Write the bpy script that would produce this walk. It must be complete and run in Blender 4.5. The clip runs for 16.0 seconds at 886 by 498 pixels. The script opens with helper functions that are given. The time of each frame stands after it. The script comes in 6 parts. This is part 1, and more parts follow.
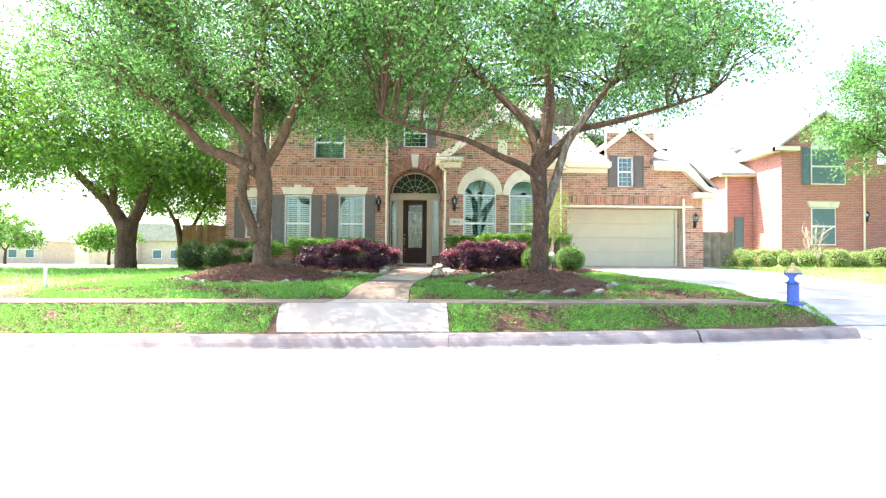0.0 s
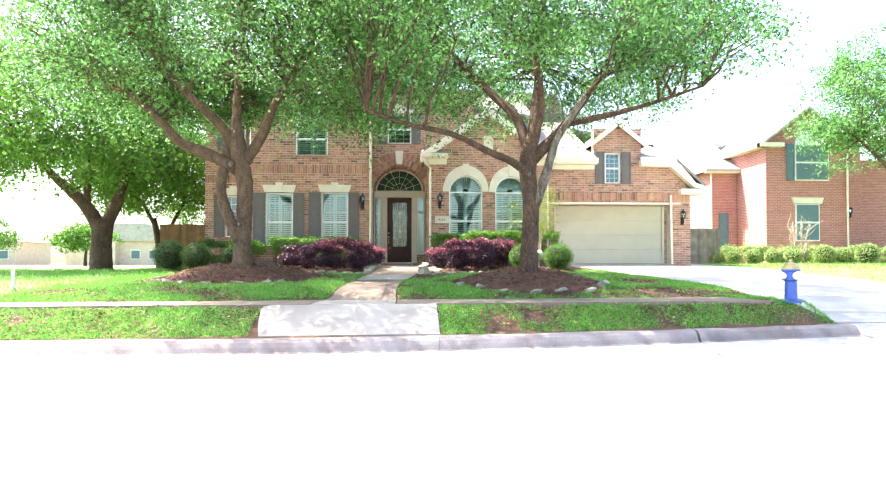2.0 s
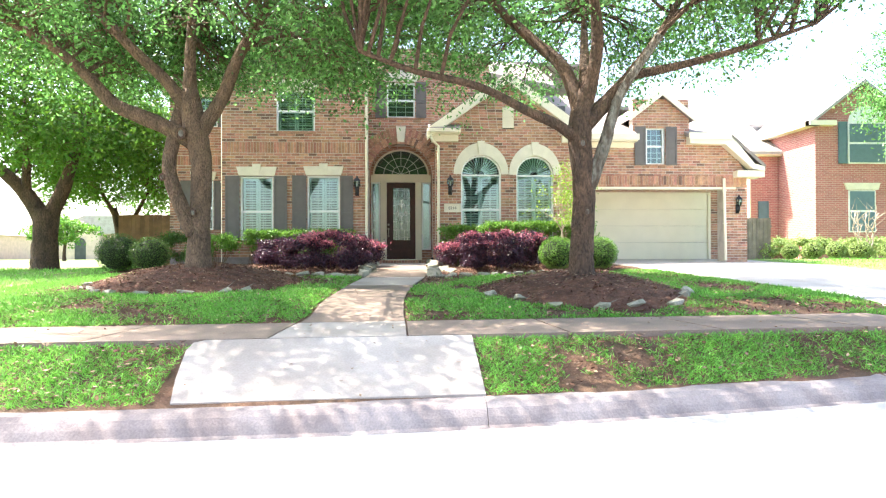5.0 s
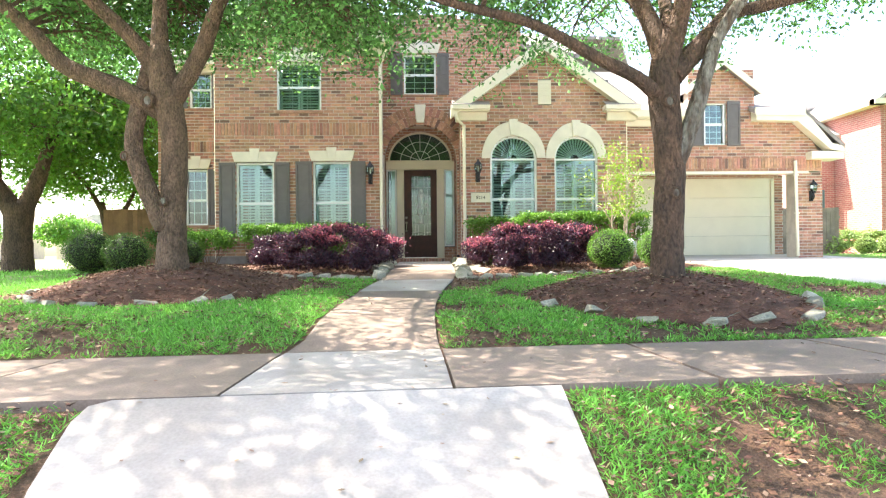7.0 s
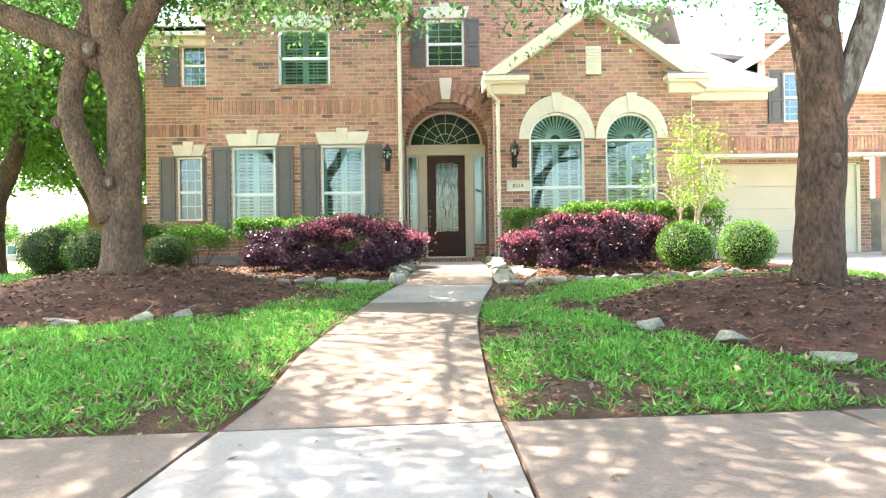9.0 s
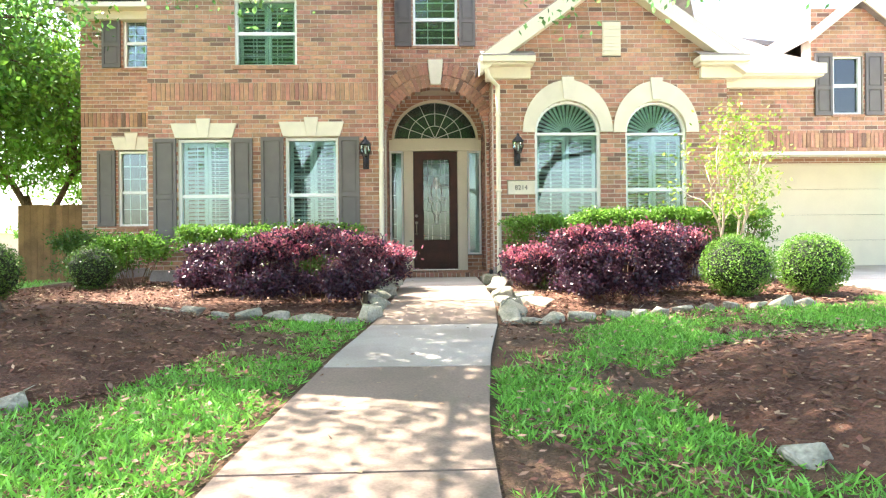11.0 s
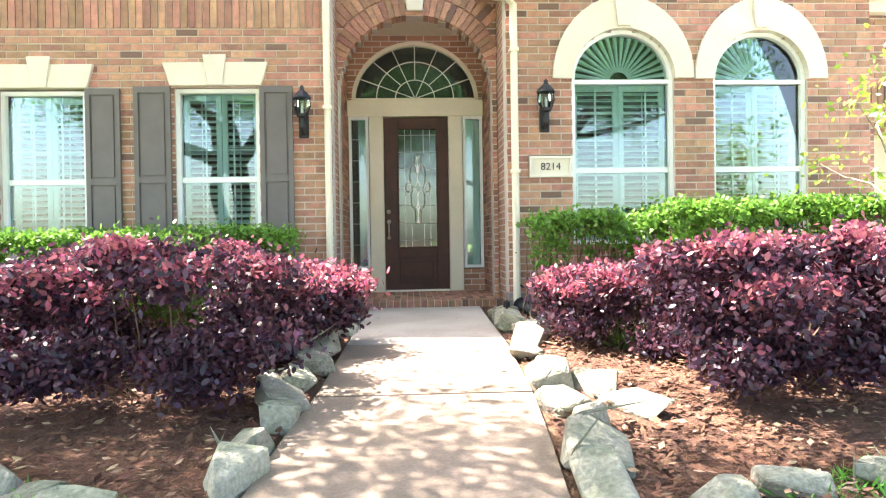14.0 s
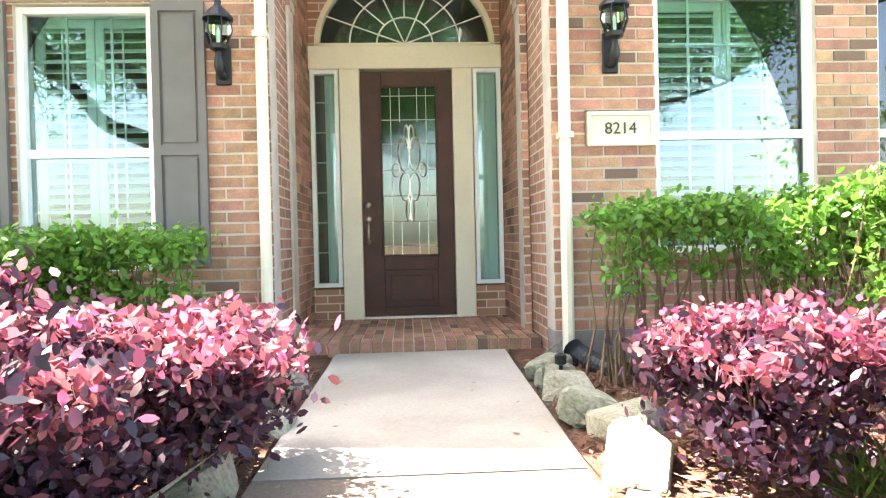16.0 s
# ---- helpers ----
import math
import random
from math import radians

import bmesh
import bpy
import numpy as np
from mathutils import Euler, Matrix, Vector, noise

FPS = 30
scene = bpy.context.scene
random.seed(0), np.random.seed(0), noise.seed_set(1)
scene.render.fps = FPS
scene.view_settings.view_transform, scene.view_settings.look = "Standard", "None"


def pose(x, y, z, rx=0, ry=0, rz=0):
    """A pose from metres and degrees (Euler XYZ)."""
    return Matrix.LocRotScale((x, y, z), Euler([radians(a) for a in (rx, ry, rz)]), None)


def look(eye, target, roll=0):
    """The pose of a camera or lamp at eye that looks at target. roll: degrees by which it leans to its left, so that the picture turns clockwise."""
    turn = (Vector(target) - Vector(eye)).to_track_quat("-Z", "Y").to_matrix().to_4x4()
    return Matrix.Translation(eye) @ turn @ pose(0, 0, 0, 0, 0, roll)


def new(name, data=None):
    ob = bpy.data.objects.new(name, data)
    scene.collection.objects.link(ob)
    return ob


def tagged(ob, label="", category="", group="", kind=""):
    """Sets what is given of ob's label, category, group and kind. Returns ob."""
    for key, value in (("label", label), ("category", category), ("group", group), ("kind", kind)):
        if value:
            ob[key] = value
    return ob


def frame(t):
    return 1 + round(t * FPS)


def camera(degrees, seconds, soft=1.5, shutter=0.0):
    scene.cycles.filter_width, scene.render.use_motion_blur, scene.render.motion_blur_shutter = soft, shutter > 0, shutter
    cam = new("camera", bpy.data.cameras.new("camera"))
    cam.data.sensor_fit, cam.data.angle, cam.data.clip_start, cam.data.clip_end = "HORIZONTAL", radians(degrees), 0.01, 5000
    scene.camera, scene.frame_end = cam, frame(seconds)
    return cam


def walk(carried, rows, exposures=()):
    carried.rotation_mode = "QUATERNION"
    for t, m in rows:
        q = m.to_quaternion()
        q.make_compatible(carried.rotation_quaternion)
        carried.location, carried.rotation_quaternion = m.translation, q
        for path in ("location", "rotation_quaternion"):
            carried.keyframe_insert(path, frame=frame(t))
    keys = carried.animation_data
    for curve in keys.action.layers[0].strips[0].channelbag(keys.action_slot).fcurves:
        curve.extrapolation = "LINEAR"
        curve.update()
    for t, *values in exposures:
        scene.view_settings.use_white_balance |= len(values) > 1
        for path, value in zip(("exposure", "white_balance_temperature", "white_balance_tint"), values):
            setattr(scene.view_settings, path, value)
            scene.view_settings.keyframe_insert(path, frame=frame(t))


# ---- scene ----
cam = camera(67.7, 16.0, soft=1.2)
PATH = [
    (0, (0.252, -1.506, 1.174), (0.318, 0.493, 1.218), 0.4),
    (0.5, (0.154, -1.576, 1.192), (0.267, 0.421, 1.234), 0.4),
    (1, (0.141, -1.566, 1.2), (0.281, 0.428, 1.241), 0.3),
    (1.5, (0.17, -1.432, 1.188), (0.299, 0.563, 1.23), 0.2),
    (2, (0.16, -1.063, 1.185), (0.279, 0.933, 1.224), 0.0),
    (2.5, (0.134, -0.528, 1.211), (0.261, 1.468, 1.246), 0.0),
    (3, (0.089, 0.114, 1.22), (0.221, 2.109, 1.252), -0.1),
    (3.5, (0.055, 0.789, 1.267), (0.191, 2.784, 1.295), -0.1),
    (4, (0.046, 1.473, 1.305), (0.184, 3.468, 1.328), -0.1),
    (6.5, (-0.167, 4.728, 1.337), (-0.065, 6.726, 1.344), -0.5),
    (7, (-0.182, 5.4, 1.328), (-0.096, 7.398, 1.334), -0.6),
    (7.5, (-0.201, 6.059, 1.317), (-0.153, 8.058, 1.324), -0.7),
    (8, (-0.233, 6.691, 1.309), (-0.191, 8.691, 1.315), -0.7),
    (8.5, (-0.261, 7.315, 1.288), (-0.237, 9.315, 1.294), -0.8),
    (9, (-0.266, 7.931, 1.297), (-0.245, 9.931, 1.303), -0.8),
    (9.5, (-0.265, 8.576, 1.343), (-0.237, 10.575, 1.349), -0.8),
    (10, (-0.269, 9.116, 1.451), (-0.229, 11.116, 1.457), -0.7),
    (12.5, (-0.147, 12.229, 1.707), (-0.082, 14.228, 1.686), -0.6),
    (13, (-0.119, 13.03, 1.751), (-0.054, 15.029, 1.731), -0.7),
    (13.5, (-0.12, 13.791, 1.8), (-0.04, 15.789, 1.78), -0.7),
    (14, (-0.09, 14.547, 1.834), (0.006, 16.544, 1.812), -0.9),
    (14.5, (-0.083, 15.294, 1.853), (0.016, 17.291, 1.83), -0.9),
    (15, (-0.041, 15.981, 1.869), (0.067, 17.978, 1.843), -1.0),
    (15.5, (-0.019, 16.667, 1.902), (0.088, 18.664, 1.875), -1.1),
    (16, (-0.013, 17.343, 1.906), (0.092, 19.341, 1.879), -1.3),
]
walk(cam, [(t, look(eye, target, roll)) for t, eye, target, roll in PATH],
     ((0, 2.45, 6650, 10), (4, 2.42, 6700, 10), (8, 2.6, 6850, 9), (10, 2.9, 6900, 9), (12.5, 2.85, 6850, 13), (14, 3.1, 6750, 12), (16, 3.6, 6800, 11)))
# ---- world and light ----
SUN_FROM = Vector((-0.60, 0.25, 1.0)).normalized()
world = bpy.data.worlds.new("sky")
scene.world = world
world.use_nodes = True
wn = world.node_tree
sky = wn.nodes.new("ShaderNodeTexSky")
sky.sky_type, sky.sun_disc = "NISHITA", False
sky.sun_elevation = math.asin(SUN_FROM.z)
sky.sun_rotation = math.atan2(SUN_FROM.x, SUN_FROM.y)
sky.dust_density, sky.air_density = 3.0, 1.0
wn.nodes["Background"].inputs[1].default_value = 0.15
wn.links.new(sky.outputs[0], wn.nodes["Background"].inputs[0])
sun = new("sun", bpy.data.lights.new("sun", "SUN"))
sun.data.energy, sun.data.angle, sun.data.color = 4.4, radians(0.53), (1.0, 0.95, 0.87)
sun.matrix_world = look(SUN_FROM * 50, (0, 0, 0))

# ---- materials ----


def material(name, colour, rough=0.7, metal=0.0, vary=0.25, scale=6.0, fine=60.0, bump=0.2, second=None, random_from=None, hue=0.0, value=0.0, detail=0.01, spots=None, stretch=1.0):
    """A surface with variation at two scales, relief, and an optional second colour in large stains."""
    m = bpy.data.materials.new(name)
    m.use_nodes = True
    t = m.node_tree
    n, l = t.nodes, t.links
    bsdf = n["Principled BSDF"]
    bsdf.inputs["Roughness"].default_value, bsdf.inputs["Metallic"].default_value = rough, metal
    co = n.new("ShaderNodeNewGeometry")
    big, small = n.new("ShaderNodeTexNoise"), n.new("ShaderNodeTexNoise")
    big.inputs["Scale"].default_value, small.inputs["Scale"].default_value = scale, fine
    big.inputs["Detail"].default_value, small.inputs["Detail"].default_value = 4, 3
    place = n.new("ShaderNodeMapping")
    place.inputs["Scale"].default_value = (1, 1, stretch)
    l.new(co.outputs["Position"], place.inputs["Vector"])
    for x in (big, small):
        l.new(place.outputs[0], x.inputs["Vector"])
    ramp = n.new("ShaderNodeMapRange")
    ramp.inputs[1].default_value, ramp.inputs[2].default_value = 0.38, 0.64
    l.new(big.outputs["Fac"], ramp.inputs[0])
    mix = n.new("ShaderNodeMix")
    mix.data_type = "RGBA"
    mix.inputs["A"].default_value = (*colour, 1)
    other = second if second else tuple(c * (1 - vary) for c in colour)
    mix.inputs["B"].default_value = (*other, 1)
    l.new(ramp.outputs[0], mix.inputs["Factor"])
    hsv = n.new("ShaderNodeHueSaturation")
    l.new(mix.outputs["Result"], hsv.inputs["Color"])
    val = n.new("ShaderNodeMapRange")
    val.inputs[1].default_value, val.inputs[2].default_value = 0.25, 0.75
    val.inputs[3].default_value, val.inputs[4].default_value = 1 - vary * 0.6, 1 + vary * 0.6
    l.new(small.outputs["Fac"], val.inputs[0])
    if random_from:
        if random_from == "object":
            src = n.new("ShaderNodeObjectInfo").outputs["Random"]
        else:
            src = co.outputs["Random Per Island"]
        mul = n.new("ShaderNodeMapRange")
        mul.inputs[3].default_value, mul.inputs[4].default_value = 1 - value, 1 + value
        l.new(src, mul.inputs[0])
        mm = n.new("ShaderNodeMath")
        mm.operation = "MULTIPLY"
        l.new(mul.outputs[0], mm.inputs[0])
        l.new(val.outputs[0], mm.inputs[1])
        l.new(mm.outputs[0], hsv.inputs["Value"])
        white = n.new("ShaderNodeTexWhiteNoise")
        white.noise_dimensions = "1D"
        l.new(src, white.inputs["W"])
        hm = n.new("ShaderNodeMapRange")
        hm.inputs[3].default_value, hm.inputs[4].default_value = 0.5 - hue, 0.5 + hue
        l.new(white.outputs["Value"], hm.inputs[0])
        l.new(hm.outputs[0], hsv.inputs["Hue"])
        if spots:
            gt = n.new("ShaderNodeMath")
            gt.operation, gt.inputs[1].default_value = "GREATER_THAN", spots[0]
            l.new(white.outputs["Value"], gt.inputs[0])
            sm = n.new("ShaderNodeMix")
            sm.data_type = "RGBA"
            l.new(gt.outputs[0], sm.inputs["Factor"])
            l.new(hsv.outputs["Color"], sm.inputs["A"])
            sm.inputs["B"].default_value = (*spots[1], 1)
            l.new(sm.outputs["Result"], bsdf.inputs["Base Color"])
            hsv = None
    else:
        l.new(val.outputs[0], hsv.inputs["Value"])
    if hsv:
        l.new(hsv.outputs["Color"], bsdf.inputs["Base Color"])
    if bump:
        b = n.new("ShaderNodeBump")
        b.inputs["Strength"].default_value, b.inputs["Distance"].default_value = bump, detail
        l.new(small.outputs["Fac"], b.inputs["Height"])
        l.new(b.outputs[0], bsdf.inputs["Normal"])
    return m


def leaf_material(name, colour, second, translucent=0.4, value=0.35, hue=0.02, rough=0.45):
    """Thin leaves: each leaf its own tone, part of the light shines through."""
    m = bpy.data.materials.new(name)
    m.use_nodes = True
    n, l = m.node_tree.nodes, m.node_tree.links
    bsdf = n["Principled BSDF"]
    bsdf.inputs["Roughness"].default_value = rough
    geo, mix, hsv = n.new("ShaderNodeNewGeometry"), n.new("ShaderNodeMix"), n.new("ShaderNodeHueSaturation")
    mix.data_type = "RGBA"
    mix.inputs["A"].default_value, mix.inputs["B"].default_value = (*colour, 1), (*second, 1)
    l.new(geo.outputs["Random Per Island"], mix.inputs["Factor"])
    w = n.new("ShaderNodeTexWhiteNoise")
    w.noise_dimensions = "1D"
    l.new(geo.outputs["Random Per Island"], w.inputs["W"])
    v, h = n.new("ShaderNodeMapRange"), n.new("ShaderNodeMapRange")
    v.inputs[3].default_value, v.inputs[4].default_value = 1 - value, 1 + value
    h.inputs[3].default_value, h.inputs[4].default_value = 0.5 - hue, 0.5 + hue
    l.new(w.outputs["Value"], v.inputs[0])
    l.new(geo.outputs["Random Per Island"], h.inputs[0])
    l.new(mix.outputs["Result"], hsv.inputs["Color"])
    l.new(v.outputs[0], hsv.inputs["Value"])
    l.new(h.outputs[0], hsv.inputs["Hue"])
    l.new(hsv.outputs["Color"], bsdf.inputs["Base Color"])
    tr, ms = n.new("ShaderNodeBsdfTranslucent"), n.new("ShaderNodeMixShader")
    l.new(hsv.outputs["Color"], tr.inputs["Color"])
    ms.inputs[0].default_value = translucent
    l.new(bsdf.outputs[0], ms.inputs[1])
    l.new(tr.outputs[0], ms.inputs[2])
    l.new(ms.outputs[0], n["Material Output"].inputs["Surface"])
    return m


def glass_material(name, tint=(0.9, 0.97, 0.95), rough=0.0):
    m = bpy.data.materials.new(name)
    m.use_nodes = True
    n, l = m.node_tree.nodes, m.node_tree.links
    n.remove(n["Principled BSDF"])
    tr, gl, ms, fr = (n.new(k) for k in ("ShaderNodeBsdfTransparent", "ShaderNodeBsdfGlossy", "ShaderNodeMixShader", "ShaderNodeFresnel"))
    tr.inputs["Color"].default_value = (*tint, 1)
    gl.inputs["Roughness"].default_value = rough
    fr.inputs["IOR"].default_value = 1.9
    l.new(fr.outputs[0], ms.inputs[0])
    l.new(tr.outputs[0], ms.inputs[1])
    l.new(gl.outputs[0], ms.inputs[2])
    l.new(ms.outputs[0], n["Material Output"].inputs["Surface"])
    return m


M_BRICK = material("brick_face", (0.45, 0.235, 0.155), 0.9, vary=0.4, scale=13, fine=90, bump=0.5, second=(0.33, 0.175, 0.12), random_from="object", value=0.30, hue=0.018, spots=(0.94, (0.17, 0.10, 0.075)))
M_BRICKS = material("brick_faces", (0.45, 0.235, 0.155), 0.9, vary=0.4, scale=13, fine=90, bump=0.5, second=(0.33, 0.175, 0.12), random_from="island", value=0.30, hue=0.018, spots=(0.94, (0.17, 0.10, 0.075)))


def coursed(name, colour, second, mortar, size=0.245, course=0.081):
    """Coursed brickwork for far or small faces."""
    m = material(name, colour, 0.9, vary=0.2, scale=3, fine=60, bump=0.2)
    n, l = m.node_tree.nodes, m.node_tree.links
    geo, sep, add, com, tex = (n.new(x) for x in ("ShaderNodeNewGeometry", "ShaderNodeSeparateXYZ", "ShaderNodeMath", "ShaderNodeCombineXYZ", "ShaderNodeTexBrick"))
    l.new(geo.outputs["Position"], sep.inputs[0])
    l.new(sep.outputs[0], add.inputs[0])
    l.new(sep.outputs[1], add.inputs[1])
    l.new(add.outputs[0], com.inputs[0])
    l.new(sep.outputs[2], com.inputs[1])
    l.new(com.outputs[0], tex.inputs["Vector"])
    tex.inputs["Color1"].default_value, tex.inputs["Color2"].default_value, tex.inputs["Mortar"].default_value = (*colour, 1), (*second, 1), (*mortar, 1)
    tex.inputs["Scale"].default_value, tex.inputs["Brick Width"].default_value, tex.inputs["Row Height"].default_value, tex.inputs["Mortar Size"].default_value = 1.0, size, course, 0.007
    l.new(tex.outputs["Color"], n["Principled BSDF"].inputs["Base Color"])
    return m


M_COURSED = coursed("coursed_brick", (0.46, 0.24, 0.15), (0.30, 0.15, 0.095), (0.60, 0.52, 0.44))
M_NRED = coursed("neighbour_brick", (0.45, 0.165, 0.145), (0.34, 0.12, 0.11), (0.50, 0.38, 0.33))
M_MORTAR = material("mortar", (0.60, 0.525, 0.45), 0.95, vary=0.2, scale=5, fine=120, bump=0.3)
M_STONE = material("cast_stone", (0.72, 0.66, 0.54), 0.85, vary=0.12, scale=3, fine=150, bump=0.1)
M_TRIM = material("cream_trim_paint", (0.76, 0.69, 0.54), 0.55, vary=0.06, scale=3, fine=40, bump=0.03)
M_WHITE = material("white_window_paint", (0.78, 0.80, 0.78), 0.45, vary=0.05, scale=4, fine=50, bump=0.02)
M_LOUVRE = material("louvre_paint", (0.74, 0.80, 0.77), 0.5, vary=0.05, scale=4, fine=50, bump=0.02)
M_SHUTTER = material("grey_shutter_vinyl", (0.135, 0.118, 0.112), 0.6, vary=0.12, scale=6, fine=200, bump=0.08)
M_BLUESH = material("slate_shutter_paint", (0.10, 0.17, 0.20), 0.6, vary=0.12, scale=6, fine=200, bump=0.08)
# darkness of unlit rooms as a colour; the far doors use it too
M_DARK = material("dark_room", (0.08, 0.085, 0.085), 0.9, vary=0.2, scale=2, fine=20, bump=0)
M_GLASS = glass_material("window_glass", (0.80, 0.93, 0.90))
M_LEAD = glass_material("bevelled_glass", (0.62, 0.80, 0.66), 0.06)
M_CAME = material("lead_came", (0.62, 0.62, 0.58), 0.35, 0.8, vary=0.1, scale=20, fine=200, bump=0.05)
M_WOOD = material("mahogany_door", (0.075, 0.026, 0.016), 0.62, vary=0.35, scale=4, fine=70, bump=0.12, second=(0.05, 0.02, 0.013))
M_NICKEL = material("brushed_nickel", (0.62, 0.58, 0.50), 0.3, 1.0, vary=0.08, scale=20, fine=300, bump=0.03)
M_BLACK = material("black_iron", (0.02, 0.02, 0.024), 0.45, 0.3, vary=0.2, scale=20, fine=200, bump=0.1)
M_PLASTIC = material("black_plastic", (0.02, 0.02, 0.025), 0.5, vary=0.2, scale=9, fine=80, bump=0.05)
# shingle paled to hold sun glare and haze on the other houses' roofs
M_PALEROOF = material("sunlit_hazy_shingle", (0.42, 0.39, 0.37), 0.95, vary=0.2, scale=3, fine=40, bump=0.4)
M_ROOF = material("shingle_grey", (0.31, 0.265, 0.245), 0.95, vary=0.3, scale=3, fine=40, bump=0.4)
M_GARAGE = material("cream_garage_paint", (0.80, 0.74, 0.60), 0.5, vary=0.05, scale=2, fine=60, bump=0.04)
M_CONC = material("pale_concrete", (0.41, 0.365, 0.33), 0.9, vary=0.18, scale=1.6, fine=55, bump=0.15, second=(0.33, 0.285, 0.25), random_from="object", value=0.07)
M_DRIVE = material("bright_concrete", (0.52, 0.48, 0.44), 0.9, vary=0.16, scale=1.6, fine=55, bump=0.15, second=(0.43, 0.385, 0.34), random_from="object", value=0.06)
M_CONCB = material("brown_stained_concrete", (0.255, 0.185, 0.145), 0.9, vary=0.3, scale=1.3, fine=60, bump=0.18, second=(0.20, 0.15, 0.115), random_from="object", value=0.08)
M_STREET = material("street_concrete", (0.47, 0.45, 0.44), 0.9, vary=0.14, scale=0.5, fine=45, bump=0.15, second=(0.40, 0.38, 0.37))
M_KERB = material("kerb_concrete", (0.29, 0.25, 0.24), 0.92, vary=0.3, scale=2.5, fine=60, bump=0.3, second=(0.19, 0.155, 0.15), random_from="object", value=0.08)
M_JOINT = material("dark_joint", (0.07, 0.05, 0.035), 0.95, vary=0.3, scale=8, fine=60, bump=0.2)
M_LAWN = material("lawn_soil", (0.105, 0.062, 0.036), 0.95, vary=0.5, scale=1.6, fine=70, bump=0.8, second=(0.15, 0.078, 0.045), detail=0.03)
M_FARLAWN = material("far_grass", (0.16, 0.25, 0.06), 0.95, vary=0.25, scale=0.4, fine=20, bump=0.3, second=(0.2, 0.24, 0.08), detail=0.03)
M_MULCH = material("bark_mulch", (0.095, 0.042, 0.026), 0.95, vary=0.6, scale=4, fine=55, bump=1.0, second=(0.17, 0.075, 0.045), detail=0.03)
M_CHIP = material("bark_chips", (0.165, 0.076, 0.046), 0.9, vary=0.3, scale=10, fine=90, bump=0.3, random_from="island", value=0.45, hue=0.015)
M_DRY = material("dry_leaves", (0.34, 0.22, 0.14), 0.8, vary=0.2, scale=20, fine=90, bump=0.1, random_from="island", value=0.4, hue=0.02)
M_ROCK = material("limestone_edging", (0.32, 0.295, 0.24), 0.92, vary=0.5, scale=7, fine=45, bump=0.8, second=(0.23, 0.225, 0.165), random_from="object", value=0.2, hue=0.015, detail=0.02)
M_BARK = material("oak_bark", (0.075, 0.047, 0.033), 0.95, vary=1.0, scale=6, fine=38, bump=1.0, second=(0.135, 0.08, 0.052), detail=0.07, stretch=0.45)
M_BARKL = material("lichen_bark", (0.10, 0.072, 0.052), 0.95, vary=0.8, scale=9, fine=38, bump=1.0, second=(0.25, 0.235, 0.20), detail=0.07, stretch=0.35)
M_TANBARK = material("tan_oak_bark", (0.115, 0.076, 0.052), 0.95, vary=0.9, scale=7, fine=44, bump=1.0, second=(0.19, 0.12, 0.08), detail=0.07, stretch=0.5)
M_PALEBARK = material("pale_bark", (0.42, 0.34, 0.26), 0.85, vary=0.2, scale=10, fine=60, bump=0.2)
M_TWIG = material("brown_twigs", (0.19, 0.12, 0.075), 0.9, vary=0.3, scale=10, fine=80, bump=0.3)
M_OAK = leaf_material("oak_leaves", (0.065, 0.185, 0.055), (0.21, 0.41, 0.115), 0.58, 0.6, 0.025, 0.36)
M_OAKB = leaf_material("bright_leaves", (0.075, 0.19, 0.02), (0.13, 0.27, 0.04), 0.5, 0.3)
M_PURPLE = leaf_material("purple_leaves", (0.042, 0.026, 0.050), (0.095, 0.030, 0.052), 0.38, 0.65, 0.04, 0.4)
# crimson leaf with sun shine and glow mixed into its pink
M_SUNTIP = leaf_material("sunlit_crimson_leaves", (0.24, 0.045, 0.08), (0.48, 0.17, 0.21), 0.48, 0.4, 0.02, 0.36)
M_BOX = leaf_material("boxwood_leaves", (0.055, 0.12, 0.018), (0.09, 0.17, 0.03), 0.35, 0.35)
M_HEDGE = leaf_material("hedge_leaves", (0.085, 0.22, 0.028), (0.19, 0.34, 0.055), 0.48, 0.4)
M_YELLOW = leaf_material("yellow_green_leaves", (0.20, 0.34, 0.035), (0.28, 0.40, 0.06), 0.55, 0.25)
M_GRASS = leaf_material("grass_blades", (0.09, 0.33, 0.04), (0.28, 0.55, 0.10), 0.45, 0.35)
# boxwood again, with full sun lightened into the leaf colour
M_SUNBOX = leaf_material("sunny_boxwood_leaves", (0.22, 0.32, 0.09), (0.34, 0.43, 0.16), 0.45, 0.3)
M_BLUE = material("blue_hydrant_paint", (0.035, 0.10, 0.42), 0.4, vary=0.2, scale=12, fine=100, bump=0.08)
M_CAPY = material("yellow_hydrant_paint", (0.42, 0.35, 0.15), 0.5, vary=0.2, scale=12, fine=100, bump=0.08)
M_CEDAR = material("cedar_boards", (0.27, 0.145, 0.07), 0.85, vary=0.35, scale=3, fine=40, bump=0.3, random_from="object", value=0.2)
M_GREYWOOD = material("weathered_boards", (0.30, 0.24, 0.19), 0.85, vary=0.35, scale=3, fine=40, bump=0.3, random_from="object", value=0.2)
M_CAR = material("grey_car_paint", (0.13, 0.15, 0.2), 0.25, 0.5, vary=0.05, scale=3, fine=40, bump=0)
M_TYRE = material("tyre_rubber", (0.02, 0.02, 0.02), 0.8, vary=0.1, scale=5, fine=50, bump=0.1)
M_INK = material("black_numerals", (0.03, 0.025, 0.02), 0.5, vary=0.05, scale=5, fine=50, bump=0)
# far brick lightened: glare and haze of distance put into the colour
M_PALEWALL = material("hazy_far_brick", (0.62, 0.48, 0.41), 0.9, vary=0.15, scale=2, fine=14, bump=0.1)
